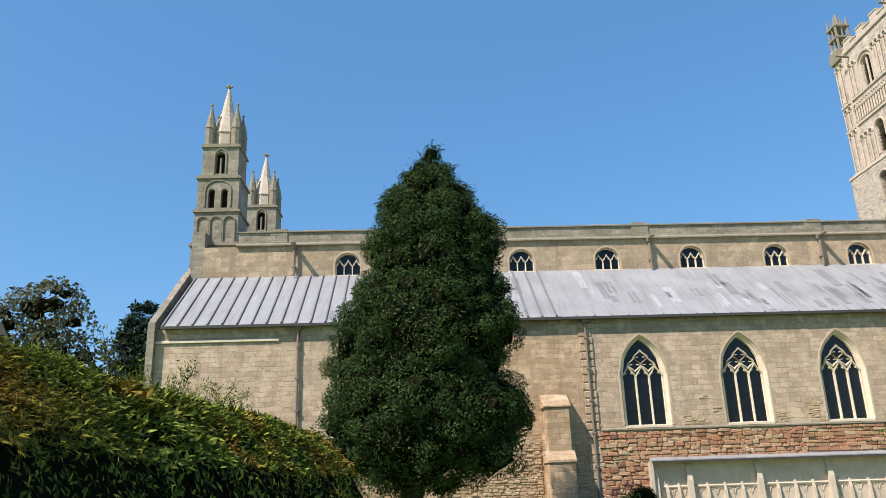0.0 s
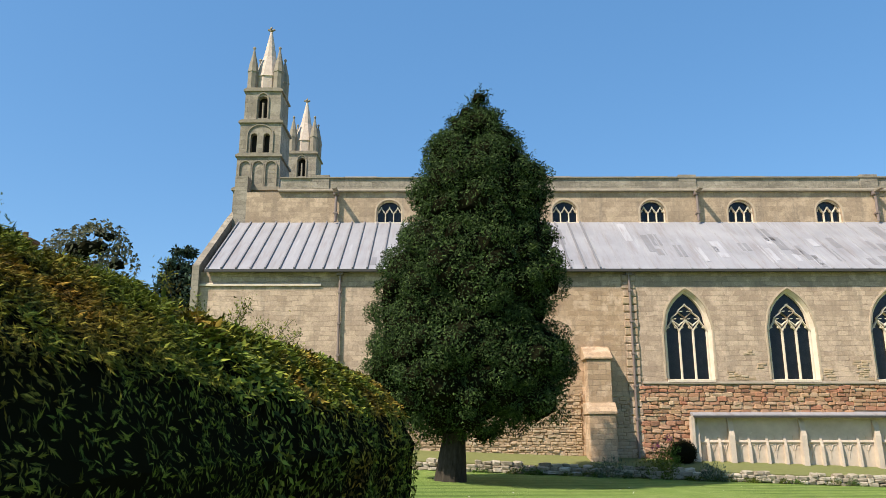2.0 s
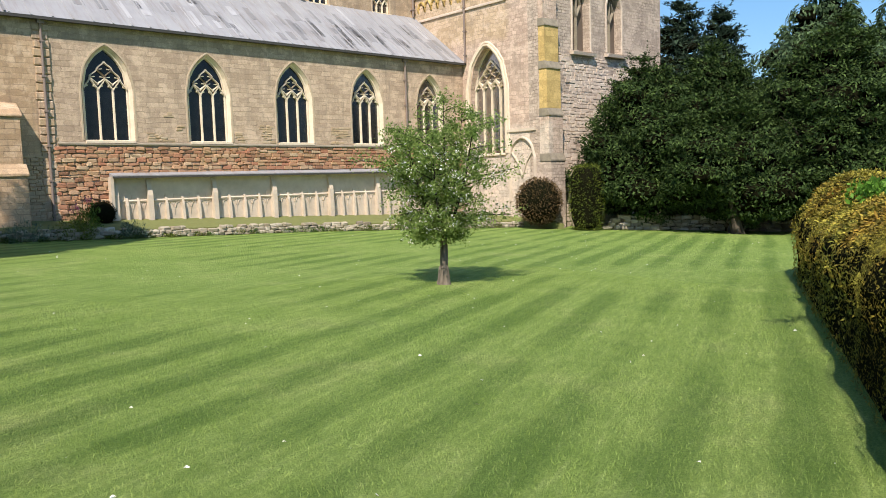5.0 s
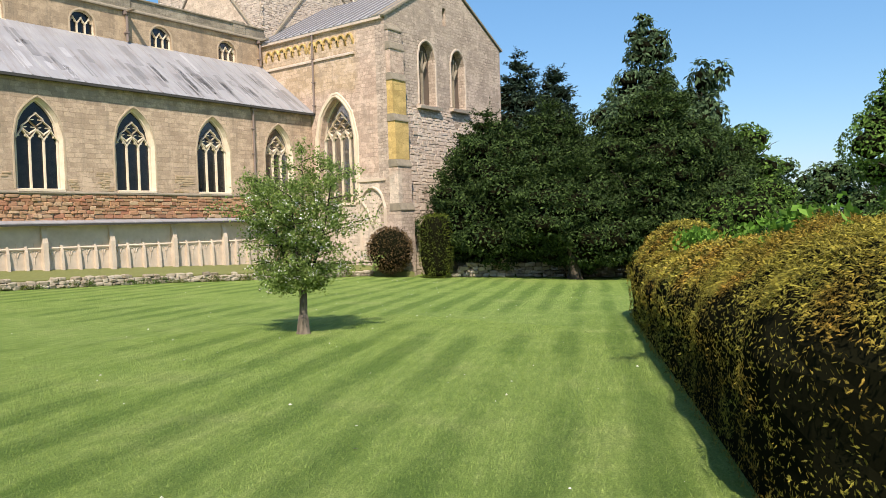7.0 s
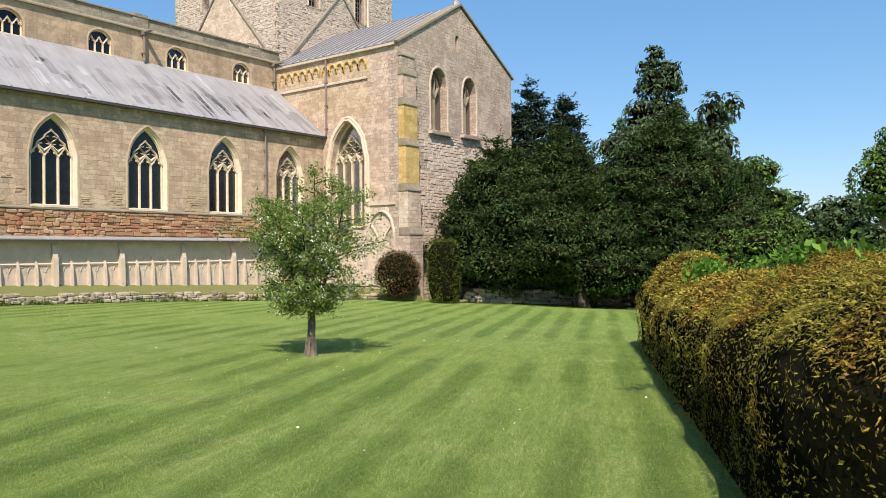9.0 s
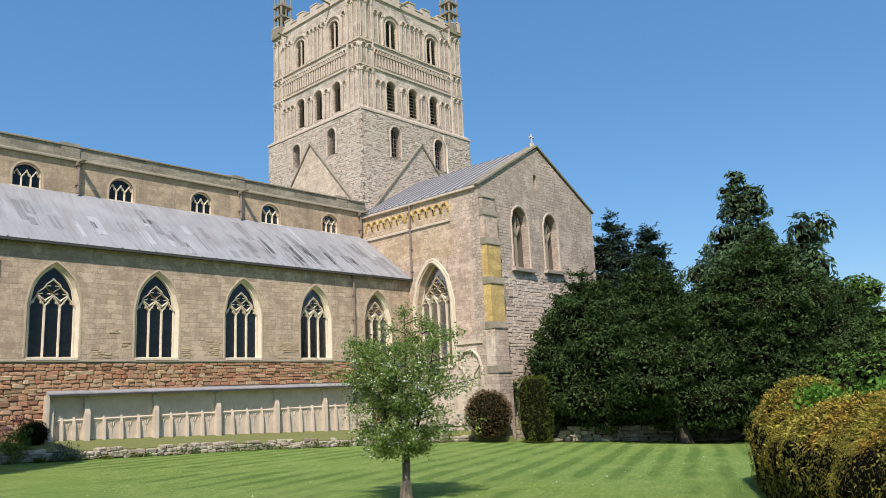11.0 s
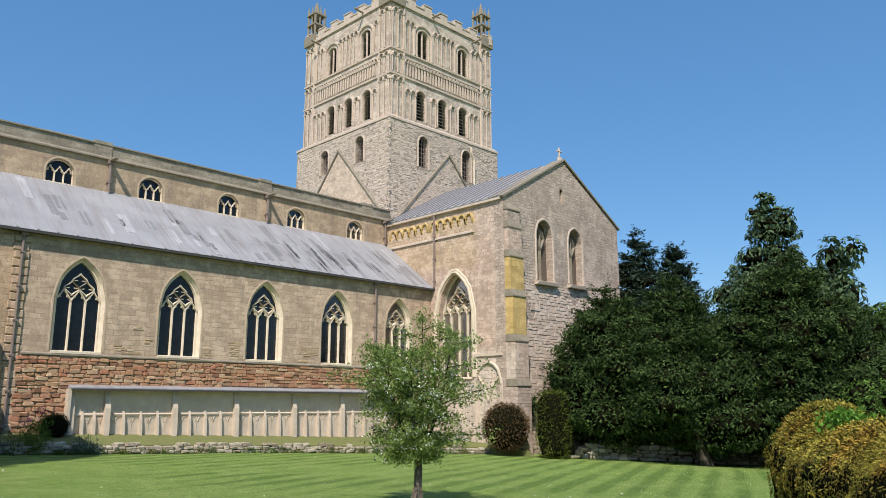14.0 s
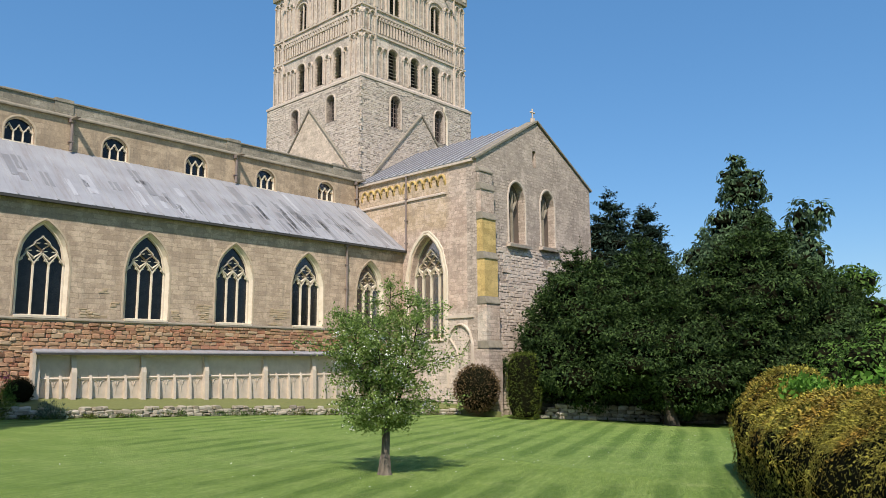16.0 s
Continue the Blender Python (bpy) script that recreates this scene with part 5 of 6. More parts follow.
# ---- hedges ----
def hedge(name, label, a, b, side, section, material, seed, density, size, cap=1.3, near=9.0, lumps=0.12, dip=None, inner=None, bare=0.0, wild=0.45):
    """A clipped hedge from a to b (plan points). side: unit vector from its face to its back. section: (offset, height) pairs."""
    rng = np.random.default_rng(seed)
    a, b, side = Vector((*a, 0)), Vector((*b, 0)), Vector((*side, 0)).normalized()
    along = (b - a).normalized()
    length = (b - a).length
    depth = max(o for o, h in section)
    seg = []
    for (o0, h0), (o1, h1) in zip(section, section[1:]):
        seg.append(math.hypot(o1 - o0, h1 - h0))
    total = sum(seg)

    def at(s, v):
        d = v * total
        for (p, q), (r, t), ln in zip(section, section[1:], seg):
            if d <= ln or (r, t) == section[-1]:
                f = min(1.0, d / ln)
                o, h = p + (r - p) * f, q + (t - q) * f
                no, nh = -(t - q), (r - p)
                break
            d -= ln
        e = max(0.0, 1 - min(s, length - s) / cap)
        h *= 1 - 0.12 * e * e
        if dip:
            h *= 1 + dip(s)
        mid = depth / 2
        o = mid + (o - mid) * (1 - 0.55 * e ** 2.2)
        p = a + along * s + side * o
        n = (side * no + Vector((0, 0, nh))).normalized()
        e2 = e * e * (1 if s > length / 2 else -1)
        n = (n + along * e2).normalized()
        g = ground_z(p.x, p.y)
        w = Vector((p.x, p.y, g + h))
        w += n * (lumps * noise.noise(w * 0.9) + lumps * 0.5 * noise.noise(w * 2.6)) * min(1, h)
        return w, n

    th = thing(name, label, "hedge")
    bm = bmesh.new()
    ns, nv = int(length / 0.45), 26
    grid = []
    for i in range(ns + 1):
        row = []
        for j in range(nv + 1):
            p, n = at(length * i / ns, j / nv)
            row.append(bm.verts.new(p - n * 0.09))
        grid.append(row)
    for i in range(ns):
        for j in range(nv):
            bm.faces.new((grid[i][j], grid[i + 1][j], grid[i + 1][j + 1], grid[i][j + 1]))
    bm.faces.new(grid[0])
    bm.faces.new(grid[-1][::-1])
    # near-black hull, seen between the leaves as painted shade
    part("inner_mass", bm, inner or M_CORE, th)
    cs, ws, ss, fs = [], [], [], []
    up = Vector((0, 0, 1))
    for lo, hi, per, big in ((0.0, near, density, size), (near, length, density * 0.42, size * 1.45)):
        for k in range(int((hi - lo) * total * (0.78 - bare) * per)):
            s, v = lo + rng.random() * (hi - lo), bare + rng.random() ** 0.9 * (0.78 - bare)
            # leaves thinned low on the face, so the painted dark hull shows as shade
            if k % 12 == 0:
                v = rng.random() * bare
            lit = min(1.0, max(0.0, (v - bare + 0.02) / 0.1))
            p, n = at(s, v)
            clump = noise.noise(p * 3.4) + 0.5 * noise.noise(p * 8.0)
            if clump < -0.15 and rng.random() < 0.5:
                continue
            cs.append(p + n * (rng.uniform(-0.08, 0.03) + 0.08 * clump) * (0.5 + 0.5 * lit))
            ws.append(n * 0.8 + Vector(rng.normal(size=3)) * wild - up * 0.1)
            fs.append(n * (1.25 - 0.8 * lit) + up * (0.6 * lit - 0.1))
            ss.append(big * rng.uniform(0.6, 1.35))
    # the closed ends
    for end in (0.0, length):
        for k in range(int(density * 0.5 * depth * section[3][1])):
            p0, _ = at(end, rng.random())
            p1, _ = at(end, rng.random())
            p = p0.lerp(p1, rng.random())
            n = along * (1 if end else -1)
            cs.append(p + n * rng.uniform(-0.03, 0.06))
            ws.append(n * 0.6 + Vector(rng.normal(size=3)) * 0.4 + Vector((0, 0, 0.3)))
            ss.append(size * 1.3 * rng.uniform(0.6, 1.3))
            fs.append(n * 0.9 + up * 0.1)
    fs = np.array([tuple(q) for q in fs])
    cs, ws, ss = np.array([tuple(c) for c in cs]), np.array([tuple(w) for w in ws]), np.array(ss)
    far = ((cs[:, 0] - a.x) * along.x + (cs[:, 1] - a.y) * along.y) > near
    leaves("foliage", cs[~far], ws[~far], ss[~far], material, th, SPRIG, SPRIG_F, rng, facing=fs[~far], loose=0.4)
    leaves("foliage", cs[far], ws[far], ss[far], material, th, SHOOT, SHOOT_F, rng, facing=fs[far], loose=0.4)
    return th, at, length


LH = ((0.25, 0), (0.18, 1.0), (0.08, 1.7), (0.4, 2.35), (1.0, 2.92), (1.55, 3.32), (2.2, 3.5), (3.0, 3.4), (3.4, 3.0), (3.5, 0))
left_hedge, lh_at, lh_len = hedge("yew_hedge", "tall clipped yew hedge, green with bronzed patches, beside the lawn", (-14.25, -41.0), (-12.3, -19.3), (-1, 0.09), LH, M_HEDGE, 5, 2100, 0.088, 1.5, 8.0, bare=0.27, wild=0.3,
                                   dip=lambda s: 0.055 * max(0.0, min(1.0, (11 - s) / 4)))
RH = ((0.06, 0), (0.1, 0.8), (0.03, 1.4), (0.14, 1.72), (0.45, 2.05), (0.95, 2.5), (1.55, 2.75), (2.2, 2.75), (2.8, 2.4), (3.0, 0))
right_hedge, rh_at, rh_len = hedge("yew_hedge", "clipped yew hedge, bronze and yellow-green on top, curving along the lawn", (-7.8, -40.18), (10.9, -30.9), (0.45, -0.89), RH, M_HEDGE_R, 6, 2500, 0.062, 1.6, 7.0, bare=0.26, wild=0.35, inner=M_CORE,
                                   dip=lambda s: 0.12 * math.exp(-((s - 19.4) / 1.3) ** 2) - 0.13 * math.exp(-((s - 14.8) / 2.6) ** 2) - 0.1 * math.exp(-((s - 9.5) / 4.5) ** 2))


def shoots(name, label, places, height, material, seed, leaf=0.16, form=NEEDLE, faces=NEEDLE_F, per=60, spread=0.35, category="shrub"):
    """Loose upright shoots with leaves along them."""
    rng = np.random.default_rng(seed)
    th = thing(name, label, category)
    cs, ws, ss = [], [], []
    bm = bmesh.new()
    for x, y, z in places:
        h = height * rng.uniform(0.6, 1.2)
        lean = rng.normal(size=2) * spread * h * 0.5
        pts = [Vector((x + lean[0] * t * t, y + lean[1] * t * t, z + h * t)) for t in (0, 0.35, 0.7, 1.0)]
        put_tube(bm, pts, [0.018, 0.014, 0.009, 0.004], 4)
        for k in range(per):
            t = rng.random() ** 0.7
            p = Vector((x + lean[0] * t * t, y + lean[1] * t * t, z + h * t))
            w = Vector(rng.normal(size=3)) + Vector((0, 0, 0.5))
            cs.append(p + Vector(rng.normal(size=3)) * 0.05 * h)
            ws.append(w)
            ss.append(leaf * rng.uniform(0.6, 1.3) * (1.15 - 0.5 * t))
    part("stems", bm, M_BARK, th)
    leaves("foliage", cs, ws, ss, material, th, form, faces, rng)
    return th


rr = random.Random(3)
places = []
for k in range(46):
    s = rr.uniform(5.5, 20.0)
    p, n = lh_at(s, 0.62)
    q = p + Vector((-1.0 - rr.random() * 1.2, 0, 0))
    places.append((q.x, q.y, 2.5))
shoots("wild_shrub", "loose green shoots of an overgrown shrub behind the hedge", places, 2.3, M_HEDGE, 8, 0.17, SPRIG, SPRIG_F, per=150)
places = []
for k in range(26):
    p, n = lh_at(rr.uniform(12.5, 20.8), 0.58)
    places.append((p.x - 0.3 - rr.random() * 1.2, p.y, p.z - 0.55))
shoots("wild_shrub", "arching olive-green shoots above the hedge end", places, 1.6, M_HEDGE, 10, 0.15, SPRIG, SPRIG_F, per=190, spread=0.7)
places = [(-16.4 - rr.random(), -34.5 + rr.random() * 3.5, 2.6) for k in range(9)]
shoots("wild_shrub", "tall feathery conifer shoots rising above the hedge", places, 2.3, M_YEW_LIGHT, 9, 0.15, SPRIG, SPRIG_F, per=420)


def vine(at, s, v, n, spread, seed):
    """Bright leaves that have climbed onto the hedge top."""
    rng = np.random.default_rng(seed)
    th = thing("climbing_vine", "bright green vine leaves sprawling over the hedge top", "vine")
    cs, ws, ss = [], [], []
    for k in range(n):
        p, nn = at(s + rng.normal() * spread, min(0.85, max(0.3, v + rng.normal() * 0.035)))
        cs.append(p + nn * rng.uniform(0.03, 0.3))
        ws.append(Vector(rng.normal(size=3)) + nn * 0.3)
        ss.append(rng.uniform(0.09, 0.2))
    leaves("foliage", cs, ws, ss, M_IVY, th, LEAF, LEAF_F, rng)


vine(rh_at, 15.4, 0.5, 600, 0.6, 21)
vine(rh_at, 6.5, 0.5, 260, 0.9, 22)
vine(rh_at, 12.3, 0.52, 40, 0.6, 23)


# ---- trees ----
def trunk_and_limbs(parent, x, y, z0, h, r, limbs, seed, lean=(0, 0), spread=1.0, low=0.25, material=None):
    rr = random.Random(seed)
    bm = bmesh.new()
    pts, rad = [], []
    for i in range(8):
        t = i / 7
        pts.append((x + lean[0] * t + 0.08 * r * rr.uniform(-3, 3) * t, y + lean[1] * t + 0.08 * r * rr.uniform(-3, 3) * t, z0 - 0.2 + (h + 0.2) * t))
        rad.append(r * (1.25 if i == 0 else 1.0) * (1 - 0.85 * t))
    put_tube(bm, pts, rad, 9)
    trunk = part("trunk", bm, material or M_BARK, parent)
    for k in range(limbs):
        t = low + (0.9 - low) * (k + rr.random()) / limbs
        a = k * 2.4 + rr.random()
        ln = h * spread * (0.45 - 0.28 * t) * rr.uniform(0.8, 1.3)
        i = min(6, int(t * 7))
        f = t * 7 - i
        p = Vector(pts[i]).lerp(Vector(pts[i + 1]), f)
        d = Vector((math.cos(a), math.sin(a), 0.55 + 0.4 * rr.random()))
        bm = bmesh.new()
        q = [p, p + d * ln * 0.4, p + d * ln * 0.75 + Vector((0, 0, ln * 0.08)), p + d * ln]
        r0 = r * (1 - 0.85 * t) * 0.5
        put_tube(bm, q, [r0, r0 * 0.7, r0 * 0.45, r0 * 0.15], 6)
        part("limb", bm, material or M_BARK, trunk)
    return trunk


def crown(name, parent, blobs, material, seed, per_area, leaf, lump=0.14, droop=0.0, core=0.72, form=SHOOT, faces=SHOOT_F, tufts=0, tips=None):
    rng = np.random.default_rng(seed)
    c, w, m = blob_field(blobs, per_area, rng, lump, droop, fluff(blobs, tufts, seed) if tufts else ())
    ob = leaves("crown", c, w, leaf * rng.uniform(0.55, 1.35, len(c)), material, parent, form, faces, rng, facing=m)
    if tips:
        tc, tw, ts = bough_tips(blobs, *tips[:1], rng, *tips[1:])
        leaves("bough_sprays", tc, tw, leaf * 1.25 * ts, material, parent, FROND, FROND_F, rng, flat=0.5)
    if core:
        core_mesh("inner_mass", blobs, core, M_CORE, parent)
    return ob


def profile_blobs(x, y, prof, rows, seed, size=0.34, lean=(0, 0), squash=0.8, gaps=0.0, vary=1.0):
    """Clumps round a crown whose radius at each height is given by (z, r) pairs."""
    rr = random.Random(seed)
    out = []
    zs = [p[0] for p in prof]
    for i in range(rows):
        z = zs[0] + (zs[-1] - zs[0]) * (i + 0.3 * rr.random()) / (rows - 1)
        r = float(np.interp(z, zs, [p[1] for p in prof]))
        t = (z - zs[0]) / (zs[-1] - zs[0])
        cx, cy = x + lean[0] * t, y + lean[1] * t
        b = max(0.35, min(1.5, r * size * 1.25))
        n = max(1, int(2 * math.pi * max(0.1, r - b * 0.6) / (b * 1.05)))
        ph = rr.random() * 6
        for k in range(n):
            if rr.random() < gaps:
                continue
            a = ph + 2 * math.pi * (k + rr.uniform(-0.25, 0.25)) / n
            rad = max(0.0, r - b * 0.75) * (1 + vary * rr.uniform(-0.18, 0.12))
            bb = b * (1 + vary * rr.uniform(-0.3, 0.25))
            out.append((cx + math.cos(a) * rad, cy + math.sin(a) * rad, z + rr.uniform(-0.3, 0.3), bb, bb * squash))
        if r > 1.6:
            out.append((cx, cy, z, r * 0.62, r * 0.5))
    return out


YY = -9.5
big = thing("conifer_tree", "tall dark green conical yew tree standing by the church wall", "tree")
trunk_and_limbs(big, -11.65, YY, ground_z(-11.65, YY), 12.0, 0.55, 9, 2, (1.2, 0), material=M_BARK_DARK)


def yew_clumps(rows, seed):
    """Puffs of foliage round a leaning, lobed crown: (height, centre, radius) from the foot up."""
    shape = ((2.87, -11.01, 1.36), (3.33, -11.65, 2.54), (3.96, -10.92, 3.63), (4.78, -10.69, 4.18), (5.87, -10.65, 4.27), (6.78, -11.33, 3.41), (7.78, -11.06, 3.68), (8.96, -10.6, 3.86),
             (9.96, -10.56, 3.59), (10.69, -10.37, 3.09), (12.14, -10.28, 3.0), (13.32, -10.15, 2.82), (14.5, -10.56, 2.23), (15.32, -10.37, 1.68), (16.04, -10.46, 1.18), (16.68, -10.28, 0.55))
    zs, xs, rs = zip(*shape)
    rr = random.Random(seed)
    out = []
    for i in range(rows):
        z = zs[0] + (zs[-1] - zs[0]) * (i / (rows - 1)) ** 1.05
        cx, r = float(np.interp(z, zs, xs)), float(np.interp(z, zs, rs))
        b = max(0.36, min(1.0, r * 0.31))
        n = max(1, int(2 * math.pi * max(0.1, r - b * 0.7) / (b * 1.35)))
        ph = rr.random() * 6
        for k in range(n):
            a = ph + 2 * math.pi * (k + rr.uniform(-0.3, 0.3)) / n
            bb = b * rr.uniform(0.65, 1.4)
            rad = max(0.0, r - bb * 0.85) * rr.uniform(0.82, 1.05)
            out.append((cx + math.cos(a) * rad, YY + math.sin(a) * rad * 0.92, z + rr.uniform(-0.35, 0.35), bb, bb * 0.78))
        if r > 1.4:
            out.append((cx, YY, z, r * 0.6, r * 0.5))
    return out


blobs = yew_clumps(21, 31)
crown("crown", big, blobs, M_YEW, 32, 115, 0.12, 0.08, 0.05, 0.78, tufts=7, tips=(9, 0.4, 0.3, 0.85, 0.13))


def yew(x, y, h, r, seed, name="yew_tree", label="", mat=M_YEW, low=1.7, shape=None, leaf=0.24, per=48, trunks=3, droop=0.25, rows=11, size=0.36, tufts=5, tips=(16, 0.9, 0.3)):
    th = thing(name, label, "tree", "trees beyond the lawn")
    g = ground_z(x, y)
    rr = random.Random(seed)
    for k in range(trunks):
        trunk_and_limbs(th, x + rr.uniform(-1, 1) * (trunks > 1), y + rr.uniform(-1, 1) * (trunks > 1), g, h * 0.75, 0.35, 5, seed + k, (rr.uniform(-1, 1), rr.uniform(-1, 1)))
    shape = shape or ((0.0, 0.62), (0.12, 0.95), (0.3, 1.0), (0.5, 0.88), (0.7, 0.62), (0.86, 0.38), (1.0, 0.08))
    prof = [(g + low + (h - low) * t, r * f) for t, f in shape]
    blobs = profile_blobs(x, y, prof, rows, seed, size, (0, 0), 0.58, 0.2, 1.9)
    crown("crown", th, blobs, mat, seed + 5, per, leaf, 0.2, droop, 0.62, tufts=tufts, tips=tips)
    return th


YL = "spreading dark yew with low hanging boughs at the lawn's end"
yew(31.4, -12.4, 11.0, 4.4, 41, label=YL, low=1.8)
yew(34.0, -15.8, 11.5, 4.8, 42, label=YL, low=1.9)
yew(31.6, -18.5, 8.0, 3.8, 47, label=YL, low=1.8)
yew(35.8, -22.8, 12.6, 5.2, 43, label=YL)
yew(41.5, -24.5, 10.5, 4.6, 44, label=YL)
CONE = ((0.0, 0.7), (0.1, 1.0), (0.35, 0.86), (0.6, 0.62), (0.8, 0.42), (0.93, 0.22), (1.0, 0.06))
yew(46.7, -5.9, 18.8, 4.6, 51, "spruce_tree", "blue-grey pointed conifer behind the yews", M_SPRUCE, 1.5, CONE, 0.36, 16, 1, 0.4, 20, 0.42, tips=(10, 0.9, 0.0, 0.85, 0.25))
yew(50.0, -7.8, 18.0, 4.2, 52, "spruce_tree", "blue-grey pointed conifer behind the yews", M_SPRUCE, 1.5, CONE, 0.36, 16, 1, 0.4, 20, 0.42, tips=(10, 0.9, 0.0, 0.85, 0.25))
WEEP = ((0.0, 0.8), (0.2, 1.0), (0.42, 0.95), (0.6, 0.72), (0.72, 0.42), (0.84, 0.3), (0.95, 0.24), (1.0, 0.12))
yew(48.0, -17.4, 20.6, 6.2, 53, "weeping_conifer", "tall grey-green weeping conifer with drooping branches", M_YEW_LIGHT, 1.5, WEEP, 0.42, 14, 1, 1.3, 18, 0.34, tips=None)
th = thing("weeping_conifer", "ragged grey-green conifer with hanging branch tips", "tree", "trees beyond the lawn")
trunk_and_limbs(th, 49.5, -21.5, ground_z(49.5, -21.5), 15.5, 0.4, 10, 77, spread=0.45, low=0.5)
hang = []
rr = random.Random(78)
for k in range(34):
    a, t = rr.random() * 6.3, rr.random()
    rad = 0.3 + 3.4 * (1 - 0.75 * t) * rr.random()
    hang.append((49.5 + math.cos(a) * rad, -21.5 + math.sin(a) * rad, 6.0 + 9.2 * t, 0.55 + 0.4 * rr.random(), 1.1 + 0.7 * rr.random()))
crown("crown", th, hang, M_YEW_LIGHT, 79, 22, 0.55, 0.2, 1.5, 0.5)


def broadleaf(x, y, h, r, seed, label, mat=M_BROAD_FAR, leaf=0.5, per=14, low=0.3, name="tree", n=26, core=0.66, group="distant trees", squash=0.75):
    th = thing(name, label, "tree", group)
    g = ground_z(x, y)
    trunk_and_limbs(th, x, y, g, h * 0.8, 0.035 * h, 8, seed, spread=1.0)
    rr = random.Random(seed)
    blobs = []
    for k in range(n):
        a, u = rr.random() * 6.283, rr.random()
        z = g + h * (low + (0.97 - low) * u)
        env = math.sin(math.pi * min(1, 0.2 + 0.75 * u)) ** 0.6
        rad = r * env * math.sqrt(rr.random()) * 0.85
        b = r * rr.uniform(0.22, 0.4)
        blobs.append((x + math.cos(a) * rad, y + math.sin(a) * rad, z - b * 0.5, b, b * squash))
    crown("crown", th, blobs, mat, seed + 1, per, leaf, 0.25, 0.0, core, LEAF, LEAF_F)
    return th


broadleaf(-50.5, 41.0, 23.5, 8.5, 61, "broad bronze-green tree in thin spring leaf", M_BRONZE_TREE, 0.55, 7, 0.45, n=34, core=0.35)
yew(-48.0, 62.5, 24.6, 4.6, 62, "dark_conifer", "dark round-topped cypress far behind the hedge", M_SPRUCE, 3, ((0, 0.8), (0.4, 1.0), (0.7, 0.95), (0.9, 0.7), (1, 0.3)), 0.7, 8, 1, 0.2, 12, 0.3, tips=None)
broadleaf(46.5, -25.8, 11.5, 4.0, 63, "fresh green broadleaf tree beyond the yews", M_BROAD, 0.34, 22, 0.2, n=26)
broadleaf(77.0, -35.4, 21.0, 8.0, 64, "full green tree in the next garden", M_BROAD, 0.42, 18, 0.2, n=40)
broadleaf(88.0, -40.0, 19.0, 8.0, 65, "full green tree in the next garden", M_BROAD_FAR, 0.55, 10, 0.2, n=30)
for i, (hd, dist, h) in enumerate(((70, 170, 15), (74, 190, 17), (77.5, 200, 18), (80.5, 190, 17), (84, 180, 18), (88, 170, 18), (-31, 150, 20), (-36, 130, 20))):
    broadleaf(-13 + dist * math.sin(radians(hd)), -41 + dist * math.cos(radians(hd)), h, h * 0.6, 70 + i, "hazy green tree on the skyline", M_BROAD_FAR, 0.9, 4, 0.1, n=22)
rr = random.Random(91)
for i, (x, y, h, r) in enumerate(((15, -36.5, 3.9, 2.2), (19.5, -33.8, 4.6, 2.6), (24.5, -31.5, 4.9, 2.8), (13.5, -40.5, 4.4, 2.6), (29.5, -29.0, 5.2, 2.8), (35, -29.5, 6.4, 3.0), (22, -38.5, 5.0, 3.0))):
    broadleaf(x, y, h, r, 95 + i, "bright green leafy garden shrub behind the hedge", M_BROAD, 0.17, 70, 0.05, "garden_shrub", 18, 0.75, "shrubs behind the hedge")


# young tree on the lawn
SX, SY = 0.42, -26.45
young = thing("young_tree", "young tree in light green leaf with white blossom on lawn", "tree")
g0 = ground_z(SX, SY)
bm = bmesh.new()
put_tube(bm, [(SX, SY, g0 - 0.1), (SX + 0.01, SY, g0 + 0.12), (SX + 0.02, SY, g0 + 0.42), (SX + 0.03, SY, g0 + 0.5), (SX + 0.05, SY, g0 + 0.85), (SX + 0.04, SY, g0 + 1.25)], [0.22, 0.17, 0.14, 0.11, 0.105, 0.1], 10)
ytrunk = part("trunk", bm, M_BARK_PALE, young)
rng = np.random.default_rng(12)
rr = random.Random(14)
tips = []
FORK = Vector((SX + 0.04, SY, g0 + 1.15))
